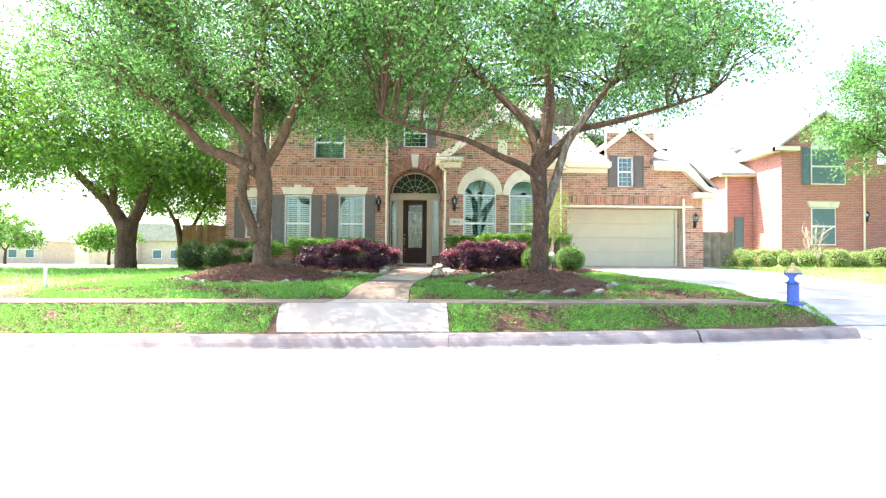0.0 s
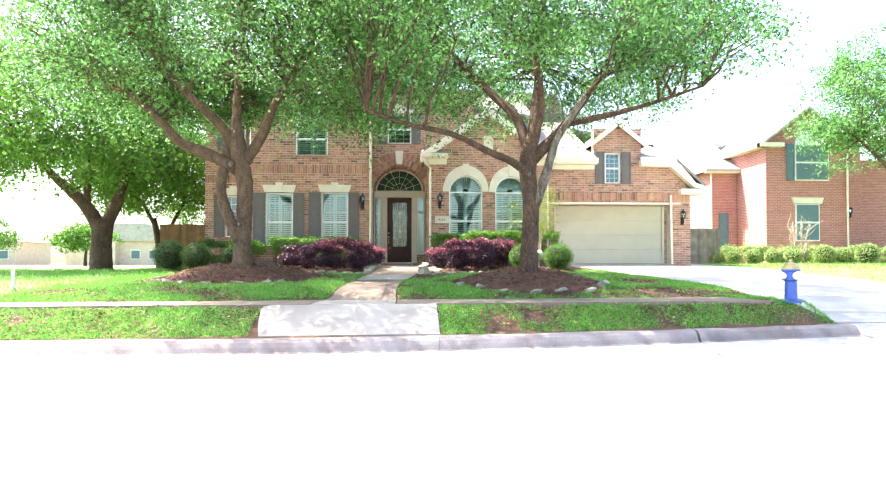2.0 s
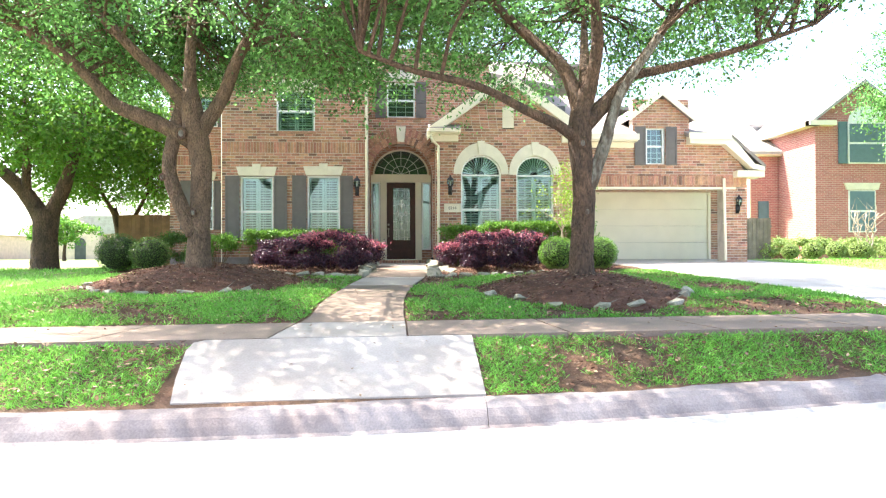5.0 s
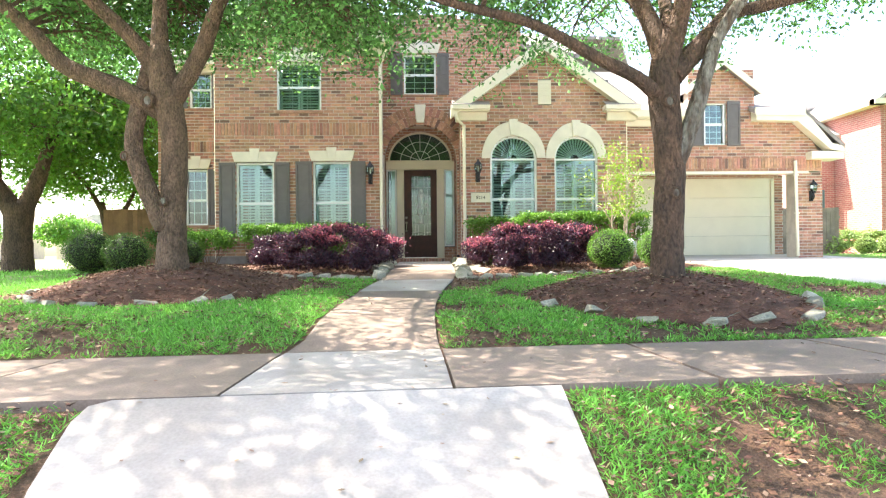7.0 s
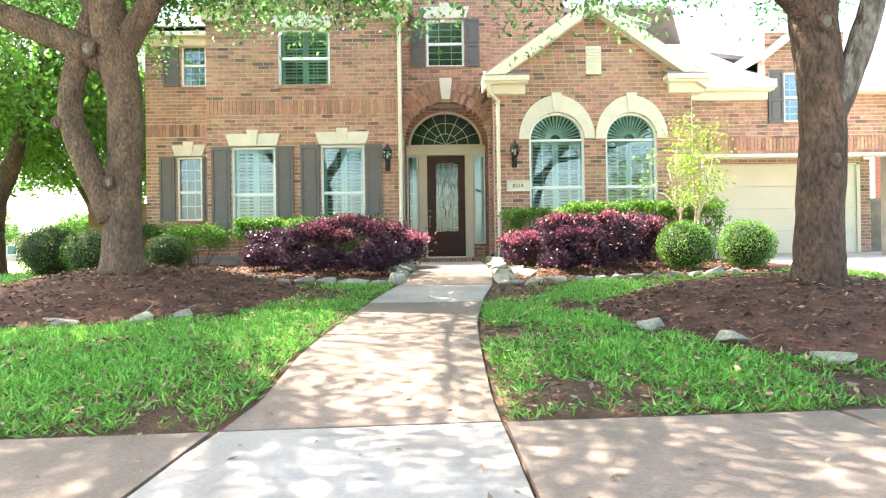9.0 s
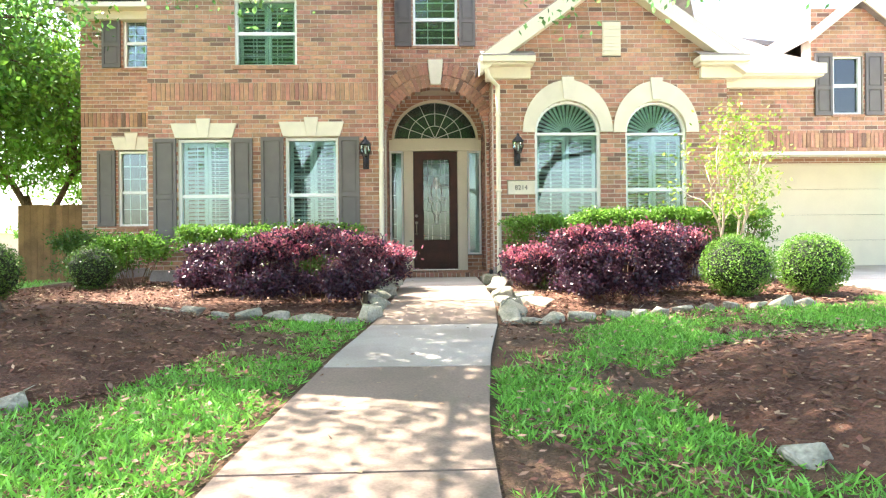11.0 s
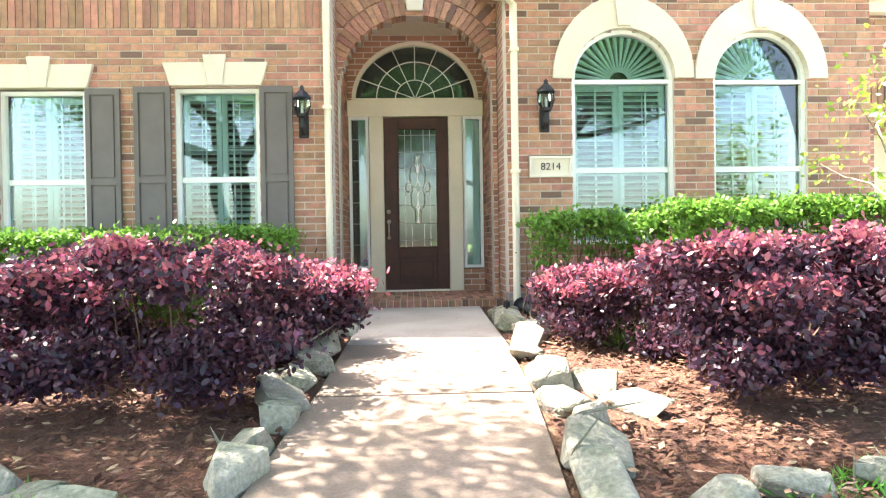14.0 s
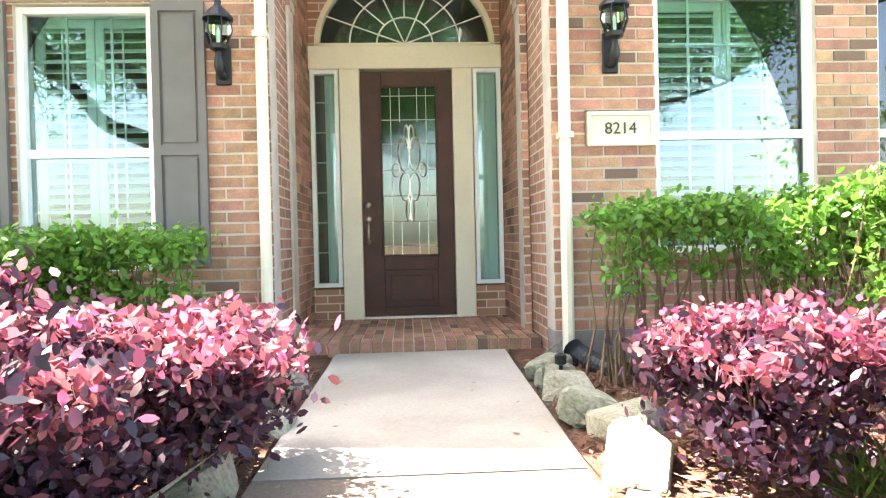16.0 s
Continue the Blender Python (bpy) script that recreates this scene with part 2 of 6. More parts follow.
# near-black: the shade between a ball's leaves, put into a colour
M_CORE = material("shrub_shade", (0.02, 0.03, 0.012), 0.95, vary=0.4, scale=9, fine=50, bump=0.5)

# ---- building helpers ----


def box(bm, x0, x1, y0, y1, z0, z1):
    v = [bm.verts.new(p) for p in ((x0, y0, z0), (x1, y0, z0), (x1, y1, z0), (x0, y1, z0), (x0, y0, z1), (x1, y0, z1), (x1, y1, z1), (x0, y1, z1))]
    for f in ((3, 2, 1, 0), (4, 5, 6, 7), (0, 1, 5, 4), (1, 2, 6, 5), (2, 3, 7, 6), (3, 0, 4, 7)):
        bm.faces.new([v[i] for i in f])
    return bm


def prism(bm, pts, y0, y1):
    """A polygon in x and z, extruded from y0 to y1."""
    a = [bm.verts.new((x, y0, z)) for x, z in pts]
    b = [bm.verts.new((x, y1, z)) for x, z in pts]
    bm.faces.new(a)
    bm.faces.new(b[::-1])
    k = len(pts)
    for i in range(k):
        bm.faces.new((a[i], b[i], b[(i + 1) % k], a[(i + 1) % k]))
    return bm


def tube(bm, pts, radii, sides=8, wobble=0.0, seed=0):
    rnd = random.Random(seed)
    rings = []
    for i, p in enumerate(pts):
        p = Vector(p)
        d = (Vector(pts[min(i + 1, len(pts) - 1)]) - Vector(pts[max(i - 1, 0)])).normalized()
        s = d.cross(Vector((0.3, 1, 0.1))).normalized()
        u = d.cross(s)
        rings.append([bm.verts.new(p + (s * math.cos(a) + u * math.sin(a)) * radii[i] * (1 + rnd.uniform(-wobble, wobble))) for a in (2 * math.pi * j / sides for j in range(sides))])
    for a, b in zip(rings, rings[1:]):
        for j in range(sides):
            bm.faces.new((a[j], a[(j + 1) % sides], b[(j + 1) % sides], b[j]))
    bm.faces.new(rings[0][::-1])
    bm.faces.new(rings[-1])
    return bm


def lathe(bm, profile, cx=0, cy=0, sides=16):
    rings = [[bm.verts.new((cx + r * math.cos(2 * math.pi * j / sides), cy + r * math.sin(2 * math.pi * j / sides), z)) for j in range(sides)] for r, z in profile]
    for a, b in zip(rings, rings[1:]):
        for j in range(sides):
            bm.faces.new((a[j], a[(j + 1) % sides], b[(j + 1) % sides], b[j]))
    bm.faces.new(rings[0][::-1])
    bm.faces.new(rings[-1])
    return bm


def part(name, bm, mat, parent=None, label="", bevel=0.0, smooth=False):
    """Links a bmesh as one mesh object under a thing or a part."""
    bmesh.ops.recalc_face_normals(bm, faces=bm.faces)
    if bevel:
        bmesh.ops.bevel(bm, geom=list(bm.edges), offset=bevel, segments=1, affect="EDGES")
    me = bpy.data.meshes.new(name)
    bm.to_mesh(me)
    bm.free()
    me.materials.append(mat)
    if smooth:
        for p in me.polygons:
            p.use_smooth = True
    ob = new(name, me)
    if parent:
        ob.parent = parent
    if label:
        tagged(ob, label)
    return ob


def raw_mesh(name, verts, quads, mat, parent=None, flat=False):
    """A mesh out of arrays of corners and four-cornered faces."""
    me = bpy.data.meshes.new(name)
    verts, quads = np.asarray(verts, np.float32), np.asarray(quads, np.int32)
    me.vertices.add(len(verts))
    me.vertices.foreach_set("co", verts.ravel())
    me.loops.add(quads.size)
    me.loops.foreach_set("vertex_index", quads.ravel())
    me.polygons.add(len(quads))
    me.polygons.foreach_set("loop_start", np.arange(0, quads.size, quads.shape[1], dtype=np.int32))
    me.update(calc_edges=True)
    if flat:
        me.shade_flat()
    me.materials.append(mat)
    ob = new(name, me)
    if parent:
        ob.parent = parent
    return ob


def thing(name, at, label, category, group="", kind=""):
    ob = new(name)
    ob.location = at
    ob.empty_display_size = 0.2
    return tagged(ob, label, category, group, kind)


def under(ob, parent):
    """Hangs an object that is built in world places under a thing that stands elsewhere."""
    ob.parent = parent
    ob.matrix_parent_inverse = Matrix.Translation(parent.location).inverted()
    return ob


def leaves(name, centres, spread, count, size, mat, parent, seed, squash=0.8, droop=0.0, slim=0.42, shell=False, oval=False):
    """Many small pointed leaves round clump centres."""
    r = np.random.default_rng(seed)
    c = np.asarray(centres, float)
    k = r.integers(0, len(c), count)
    off = r.normal(size=(count, 3))
    if shell:
        off /= np.linalg.norm(off, axis=1)[:, None]
        off *= r.uniform(0.72, 1.05, (count, 1))
    off[:, 2] *= squash
    sp = np.asarray(spread, float)
    sp = sp[k][:, None] if sp.ndim == 1 else sp
    p = c[k] + off * sp
    d = r.normal(size=(count, 3))
    d[:, 2] -= droop
    d /= np.linalg.norm(d, axis=1)[:, None]
    s = np.cross(d, r.normal(size=(count, 3)))
    s /= np.linalg.norm(s, axis=1)[:, None] + 1e-9
    ln = size * r.uniform(0.6, 1.3, (count, 1))
    v = np.stack([p - d * ln * 0.5, p + s * ln * slim * 0.5, p + d * ln * 0.5, p - s * ln * slim * 0.5], 1).reshape(-1, 3)
    if oval:
        w = s * ln * slim * 0.5
        v = np.stack([p - d * ln * 0.5, p - d * ln * 0.2 + w * 0.95, p + d * ln * 0.2 + w * 0.85, p + d * ln * 0.5, p + d * ln * 0.2 - w * 0.85, p - d * ln * 0.2 - w * 0.95], 1).reshape(-1, 3)
    n = 6 if oval else 4
    ob = raw_mesh(name, v, np.arange(count * n).reshape(-1, n), mat)
    return under(ob, parent) if parent else ob


def interp(x, xs, ys):
    return float(np.interp(x, xs, ys))


G_Y = (-100, 7.9, 9.2, 11.0, 12.3, 17.0, 17.8, 19.8, 22.0, 24.5, 60, 400)
G_Z = (0.15, 0.16, 0.52, 0.48, 0.63, 0.83, 0.88, 1.0, 1.03, 1.12, 0.8, 0.7)
L_Z = (0.15, 0.16, 0.50, 0.48, 0.58, 0.72, 0.74, 0.80, 0.85, 0.88, 0.75, 0.7)


K_X = (-60, -5, -3, -0.6, 1.2, 3.0, 4.7, 7.0, 13.0, 60)
K_Y = (7.3, 7.64, 7.74, 7.84, 8.02, 8.34, 8.68, 9.25, 9.9, 10.0)


def kerb_y(x):
    """The street's edge, bending away from the house's line."""
    return interp(x, K_X, K_Y)


def skew(x, y):
    """How far the pavement runs off square from the house front."""
    return 0.07 * min(7.5, max(-8.0, x)) * min(1.0, max(0.0, (13.5 - y) / 2.3))


def ground_z(x, y):
    """The height of the ground: street, parkway, lawn rising to the house, and the two mulch mounds."""
    a = min(1.0, max(0.0, (-x - 5.5) / 4.0))
    ys = y - skew(x, y)
    z = interp(ys, G_Y, G_Z) * (1 - a) + interp(ys, G_Y, L_Z) * a
    if ys < 9.2:
        k = kerb_y(x) + 0.2 - skew(x, y)
        z = 0.16 + 0.36 * min(1.0, max(0.0, (ys - k) / (9.2 - k)))
    if x > 6.9:
        f = min(1.0, (x - 6.9) / 0.6)
        z = z * (1 - f) + f * min(z, interp(y, (9.3, 10.2, 11.2, 18, 24.5, 60, 400), (0.02, 0.22, 0.48, 0.92, 1.12, 0.9, 0.7)))
    for cx, cy, rx, ry, h in ((2.95, 13.7, 1.75, 2.1, 0.33), (-3.85, 15.7, 2.0, 2.3, 0.36)):
        d = ((x - cx) / rx) ** 2 + ((y - cy) / ry) ** 2
        if d < 1:
            z += h * (1 - d) ** 1.2
    return z


def patch(name, inside, x0, x1, y0, y1, step, lift, mat, rough=0.0):
    """A sheet on the ground where inside(x, y) holds."""
    nx, ny = int((x1 - x0) / step) + 1, int((y1 - y0) / step) + 1
    index, verts, faces = {}, [], []

    def corner(i, j):
        if (i, j) not in index:
            x, y = x0 + i * step, y0 + j * step
            index[i, j] = len(verts)
            verts.append((x, y, ground_z(x, y) + lift + rough * noise.noise((x * 5, y * 5, 0))))
        return index[i, j]
    for i in range(nx):
        for j in range(ny):
            if inside(x0 + (i + 0.5) * step, y0 + (j + 0.5) * step):
                faces.append((corner(i, j), corner(i + 1, j), corner(i + 1, j + 1), corner(i, j + 1)))
    return raw_mesh(name, verts, faces, mat, None, True)


def loft(bm, rows, lift, depth):
    """A slab on the ground between a left and a right edge: rows of y, left x, right x."""
    rings = []
    for y, a, b in rows:
        ya, yb = y + skew(a, y), y + skew(b, y)
        za, zb = ground_z(a, ya) + lift, ground_z(b, yb) + lift
        rings.append([bm.verts.new(p) for p in ((a, ya, za), (b, yb, zb), (b, yb, zb - depth), (a, ya, za - depth))])
    for p, q in zip(rings, rings[1:]):
        for j in range(4):
            bm.faces.new((p[j], p[(j + 1) % 4], q[(j + 1) % 4], q[j]))
    bm.faces.new(rings[0])
    bm.faces.new(rings[-1][::-1])
    return bm

# ---- ground ----


def build_ground():
    xs = sorted({*np.arange(-16, 26.01, 0.4).round(3), *np.linspace(-400, -17, 24).round(1), *np.linspace(27, 400, 24).round(1)})
    ys = sorted({7.3, *np.arange(7.5, 30.01, 0.35).round(3), *np.linspace(31, 400, 30).round(1)})
    verts = [(x, max(y, kerb_y(x) + 0.1), ground_z(x, max(y, kerb_y(x) + 0.1)) - 0.012) for y in ys for x in xs]
    n = len(xs)
    # the sheet runs on under the street to the horizon behind
    k = len(verts)
    verts += [(x, y, -0.21) for x in xs for y in (kerb_y(x),)] + [(x, -400.0, -0.21) for x in xs]
    faces = [(j * n + i, j * n + i + 1, (j + 1) * n + i + 1, (j + 1) * n + i) for j in range(len(ys) - 1) for i in range(n - 1)]
    faces += [(k + n + i, k + n + i + 1, k + i + 1, k + i) for i in range(n - 1)]
    faces += [(k + i, k + i + 1, i + 1, i) for i in range(n - 1)]
    ob = raw_mesh("ground", verts, faces, M_LAWN, None, True)
    ob.data.materials.append(M_FARLAWN)
    for p in ob.data.polygons:
        p.material_index = 1 if p.center.y > 25 or abs(p.center.x - 1) > 8.6 else 0
    tagged(ob, "lawn soil with thin green grass and bare patches", "ground", kind="structure")


build_ground()
road = part("road", box(bmesh.new(), -400, 400, -14, 7.40, -0.2, -0.02), M_STREET)
tagged(road, "sun-bleached pale concrete street", "road", kind="structure")
part("joint", box(bmesh.new(), -60, 60, 1.2, 1.208, -0.02, -0.017), M_JOINT, road)
part("joint", prism(bmesh.new(), [(-0.006, -0.02), (0.006, -0.02), (0.006, -0.017), (-0.006, -0.017)], -14, 8.2), M_JOINT, road).location = (4.25, 0, 0)
part("road_edge", box(bmesh.new(), -60, 60, 7.401, 10.4, -0.2, -0.018), M_STREET, road)
road_end = patch("driveway_mouth", lambda x, y: True, 7.4, 13.1, 9.8, 10.4, 0.1, 0.02, M_STREET)
ramp = bmesh.new()
ends = [[ramp.verts.new((x, y, z)) for y, z in ((8.9, -0.016), (9.8, 0.14), (10.1, 0.2), (10.1, -0.2), (8.9, -0.2))] for x in (7.55, 13.2)]
for i in range(5):
    ramp.faces.new((ends[0][i], ends[0][(i + 1) % 5], ends[1][(i + 1) % 5], ends[1][i]))
ramp.faces.new(ends[0])
ramp.faces.new(ends[1][::-1])
part("ramp", ramp, M_STREET, road_end)
tagged(road_end, "pale concrete mouth of the driveway", "pavement", kind="structure")


def kerb_run(x0, x1, parent):
    bm = bmesh.new()
    rows = []
    n = max(2, int((x1 - x0) / 0.4))
    for i in range(n + 1):
        x = x0 + (x1 - x0) * i / n
        y = kerb_y(x)
        rows.append([bm.verts.new((x, y + a, b)) for a, b in ((-0.12, -0.016), (-0.08, 0.0), (-0.045, 0.06), (0.0, 0.115), (0.06, 0.15), (0.2, 0.165), (0.2, -0.2), (-0.12, -0.2))])
    for a, b in zip(rows, rows[1:]):
        for j in range(8):
            bm.faces.new((a[j], a[(j + 1) % 8], b[(j + 1) % 8], b[j]))
    bm.faces.new(rows[0])
    bm.faces.new(rows[-1][::-1])
    return part("kerb_stone", bm, M_KERB, parent)


kerb = thing("kerb", (0, 0, 0), "weathered grey-pink concrete roll kerb along the street", "kerb", kind="structure")
for a, b in ((-60, -30), (-30, -14), (-14, -8), (-8, 0.65), (0.655, 4.56), (4.60, 7.55), (13.2, 20), (20, 60)):
    kerb_run(a, b, kerb)

# pavement with its slabs
pave = thing("pavement", (0, 0, 0), "concrete pavement slabs stained brown, with open joints", "pavement", kind="structure")
edges = [-1.28, -2.95, -4.6, -6.25, -7.9, -9.55, -11.2, -12.85, -14.5]
spans = list(zip(edges[1:], edges)) + [(a, a + 1.62) for a in (0.04, 1.68, 3.32)] + [(4.96, 6.3)]
for a, b in spans:
    part("slab", loft(bmesh.new(), [(9.21, a + 0.01, b - 0.01), (10.0, a + 0.01, b - 0.01), (10.99, a + 0.01, b - 0.01)], 0.02, 0.1), M_CONCB, pave)
far_pave = part("slab", loft(bmesh.new(), [(9.21, -60, -14.52), (10.99, -60, -14.52)], 0.02, 0.1), M_CONCB, pave)
apron = part("apron", loft(bmesh.new(), [(8.13, -1.80, 0.67), (8.5, -1.88, 0.67), (9.0, -1.95, 0.67), (9.14, -1.93, 0.67), (9.19, -1.83, 0.67)], 0.02, 0.1), M_CONC)
tagged(apron, "clean pale concrete apron between kerb and pavement", "pavement", kind="structure")

WALK_Y = (9.2, 10.9, 11.35, 12.3, 13.5, 15.4, 16.8, 17.8, 18.5, 19.8, 22.4)
WALK_L = (-1.27, -1.27, -1.17, -1.15, -1.08, -0.94, -0.78, -0.72, -0.66, -0.62, -0.58)
WALK_R = (0.03, 0.03, 0.01, 0.02, 0.07, 0.27, 0.48, 0.57, 0.62, 0.66, 0.71)
walkway = thing("garden_walk", (0, 0, 0), "curving concrete garden walk in pale and brown-stained slabs", "walk", kind="structure")
for (a, b), mat in zip(((9.21, 10.99), (11.01, 12.94), (12.96, 14.9), (14.92, 16.78), (16.80, 18.42), (18.44, 19.82), (19.84, 22.36)), (M_CONC, M_CONCB, M_CONCB, M_CONC, M_CONCB, M_CONCB, M_CONC)):
    rows = [(y, interp(y, WALK_Y, WALK_L), interp(y, WALK_Y, WALK_R)) for y in np.linspace(a, b, 6)]
    part("slab", loft(bmesh.new(), rows, 0.02, 0.1), mat, walkway)
joints = part("joint_bed", loft(bmesh.new(), [(y, interp(y, WALK_Y, WALK_L) - 0.005, interp(y, WALK_Y, WALK_R) + 0.005) for y in np.linspace(9.2, 22.3, 30)], 0.004, 0.05), M_JOINT, walkway)

driveway = thing("driveway", (0, 0, 0), "wide pale concrete driveway up to the garage", "driveway", kind="structure")
D_Y, D_L, D_R = (9.0, 11.2, 14.5, 18, 24.5), (7.5, 7.12, 6.75, 6.2, 5.4), (12.6, 12.0, 11.7, 11.3, 11.2)
for a, b in ((9.8, 11.0), (11.02, 14.5), (14.52, 18.0), (18.02, 21.5), (21.52, 24.6)):
    for s in (0, 1):
        rows = []
        for y in np.linspace(a, b, 5):
            lo, hi = interp(y, D_Y, D_L), interp(y, D_Y, D_R)
            mid = (lo + hi) / 2
            rows.append((y, lo, mid - 0.006) if s == 0 else (y, mid + 0.006, hi))
        part("slab", loft(bmesh.new(), rows, 0.015, 0.1), M_DRIVE, driveway)


def in_bed(x, y):
    left = -7.2 < x < interp(y, WALK_Y, WALK_L) - 0.04 and interp(x, (-7.2, -5, -2.7, -2, -0.8), (18.6, 18.2, 17.45, 17.4, 16.95)) < y < 24.5
    right = interp(y, WALK_Y, WALK_R) + 0.04 < x < 5.6 and interp(x, (0.5, 1.1, 2.3, 4.4, 5.6), (16.75, 16.95, 17.45, 17.85, 18.6)) < y < 23
    m1 = ((x - 2.95) / 1.72) ** 2 + ((y - 13.7) / 2.05) ** 2 < 1 + 0.12 * noise.noise((x * 2, y * 2, 0))
    m2 = ((x + 3.85) / 1.95) ** 2 + ((y - 15.7) / 2.25) ** 2 < 1 + 0.12 * noise.noise((x * 2, y * 2, 3))
    m2 = m2 or (-5.2 < x < -2.6 and 16 < y < 18.5)
    return left or right or m1 or m2


mulch = patch("mulch_bed", in_bed, -7.3, 5.7, 11.4, 24.6, 0.06, 0.006, M_MULCH, 0.012)
tagged(mulch, "reddish-brown bark mulch beds round trees and shrubs", "mulch", kind="structure")


def on_paving(x, y):
    ys = y - skew(x, y)
    if 9.15 < ys < 11.05 and x < 6.33:
        return True
    if 9 < y < 22.4 and interp(y, WALK_Y, WALK_L) - 0.05 < x < interp(y, WALK_Y, WALK_R) + 0.05:
        return True
    if ys < 9.25 and -1.97 < x < 0.69:
        return True
    return y > 8.2 and interp(y, D_Y, D_L) - 0.03 < x < interp(y, D_Y, D_R) + 0.03


# ---- the house ----
COURSE, BRICK = 0.081, 0.245
house = thing("house", (0, 24, 1.0), "two-storey brown brick house with cream trim and gables", "house")


def in_house(name, bm, mat, label="", parent=None, **k):
    return under(part(name, bm, mat, None, label, **k), house) if parent is None else part(name, bm, mat, parent, label, **k)


def free_runs(x0, x1, z, holes):
    """The stretches of a course between the openings."""
    runs = [(x0, x1)]
    for hole in holes:
        span = hole(z)
        if span:
            a, b = span
            runs = [r for p, q in runs for r in ((p, min(q, a)), (max(p, b), q)) if r[1] - r[0] > 0.015]
    return runs


def rect(a, b, z0, z1):
    return lambda z: (a, b) if z0 < z < z1 else None


def arch(cx, half, spring, rise, z0):
    def span(z):
        if z < z0 or z >= spring + rise:
            return None
        w = half if z < spring else half * math.sqrt(max(0, 1 - ((z - spring) / rise) ** 2))
        return (cx - w, cx + w)
    return span


def outside(left, right):
    """Cuts off all that lies left of left(z) or right of right(z)."""
    return (lambda z: (-99, left(z))), (lambda z: (right(z), 99))


def cube_data(name, sx, sy, sz, mat):
    bm = box(bmesh.new(), 0, sx, -sy, 0, 0, sz)
    me = bpy.data.meshes.new(name)
    bmesh.ops.recalc_face_normals(bm, faces=bm.faces)
    bm.to_mesh(me)
    bm.free()
    me.materials.append(mat)
    return me


BRICK_DATA = {}


def brick_wall(name, x0, x1, y, z0, z1, holes, thick, near=None, red=False, course=COURSE, soldier=()):
    """A wall of laid bricks, proud of their mortar. near: (x, z) ranges whose bricks are parts of their own."""
    bm = bmesh.new()
    rnd = random.Random(name)
    stuff_v, stuff_f, single = [], [], []
    n = int(round((z1 - z0) / course))
    for i in range(n):
        a, b = z0 + i * course, z0 + (i + 1) * course
        mid = (a + b) / 2
        for p, q in free_runs(x0, x1, mid, holes):
            box(bm, p, q, y, y + thick, a, b)
            band = [s for s in soldier if s[0] <= mid < s[1]]
            if band:
                continue
            x = p - (BRICK / 2 if i % 2 else 0)
            while x < q:
                lo, hi = max(x + 0.007, p), min(x + BRICK - 0.007, q)
                if hi - lo > 0.025:
                    d = rnd.uniform(0.006, 0.010)
                    if near and near[0] < lo < near[1] and near[2] < a < near[3] and len(single) < 300:
                        single.append((lo, hi, a))
                    else:
                        k = len(stuff_v)
                        stuff_v += [(lo, y - d, a + 0.008), (hi, y - d, a + 0.008), (hi, y - d, b - 0.008), (lo, y - d, b - 0.008), (lo, y, a + 0.008), (hi, y, a + 0.008), (hi, y, b - 0.008), (lo, y, b - 0.008)]
                        stuff_f += [(k, k + 1, k + 2, k + 3), (k, k + 4, k + 5, k + 1), (k + 3, k + 2, k + 6, k + 7), (k, k + 3, k + 7, k + 4), (k + 1, k + 5, k + 6, k + 2)]
                x += BRICK
    for s0, s1 in soldier:
        x = x0
        while x < x1 - 0.03:
            for p, q in free_runs(x, min(x + 0.081, x1), (s0 + s1) / 2, holes):
                if q - p > 0.03:
                    k, d = len(stuff_v), rnd.uniform(0.012, 0.02)
                    stuff_v += [(p + 0.006, y - d, s0 + 0.006), (q - 0.006, y - d, s0 + 0.006), (q - 0.006, y - d, s1 - 0.006), (p + 0.006, y - d, s1 - 0.006), (p + 0.006, y, s0 + 0.006), (q - 0.006, y, s0 + 0.006), (q - 0.006, y, s1 - 0.006), (p + 0.006, y, s1 - 0.006)]
                    stuff_f += [(k, k + 1, k + 2, k + 3), (k, k + 4, k + 5, k + 1), (k + 3, k + 2, k + 6, k + 7), (k, k + 3, k + 7, k + 4), (k + 1, k + 5, k + 6, k + 2)]
            x += 0.081
    wall = in_house("wall", bm, M_MORTAR, "brown brick wall with pale mortar")
    if stuff_v:
        ob = raw_mesh("bricks", stuff_v, stuff_f, M_BRICKS, wall, True)
        tagged(ob, kind="stuff")
    for lo, hi, a in single:
        key = round(hi - lo, 2)
        if key not in BRICK_DATA:
            BRICK_DATA[key] = cube_data("brick", key, 0.008, COURSE - 0.016, M_BRICK)
        o = new("brick", BRICK_DATA[key])
        o.location = (lo, y, a + 0.008)
        o.parent = wall
    return wall


Y_L, Y_E, Y_R, Y_G, Y_W, Y_D = 22.06, 22.88, 21.91, 22.35, 23.75, 24.0
BASE = 0.95
# left gabled front
apex = lambda lo, hi, ze, za: outside(lambda z: lo if z < ze else lo + (hi - lo) / 2 * (z - ze) / (za - ze), lambda z: hi if z < ze else hi - (hi - lo) / 2 * (z - ze) / (za - ze))
left_holes = [rect(-4.60, -3.67, 1.72, 3.58), rect(-2.70, -1.77, 1.72, 3.60), rect(-3.58, -2.48, 4.86, 6.1), *apex(-5.12, -0.96, 6.7, 8.6)]
brick_wall("left", -5.12, -0.96, Y_L, 1.25, 8.6, left_holes, 0.25, near=(-3.4, -0.9, 1.4, 4.2), soldier=((4.25, 4.57),))
# wing set back on the left
brick_wall("wing", -7.15, -5.12, Y_W, 1.25, 6.5, [rect(-6.42, -5.83, 2.08, 3.64), rect(-6.29, -5.70, 5.28, 6.36)], 0.25, soldier=((4.1, 4.4),))
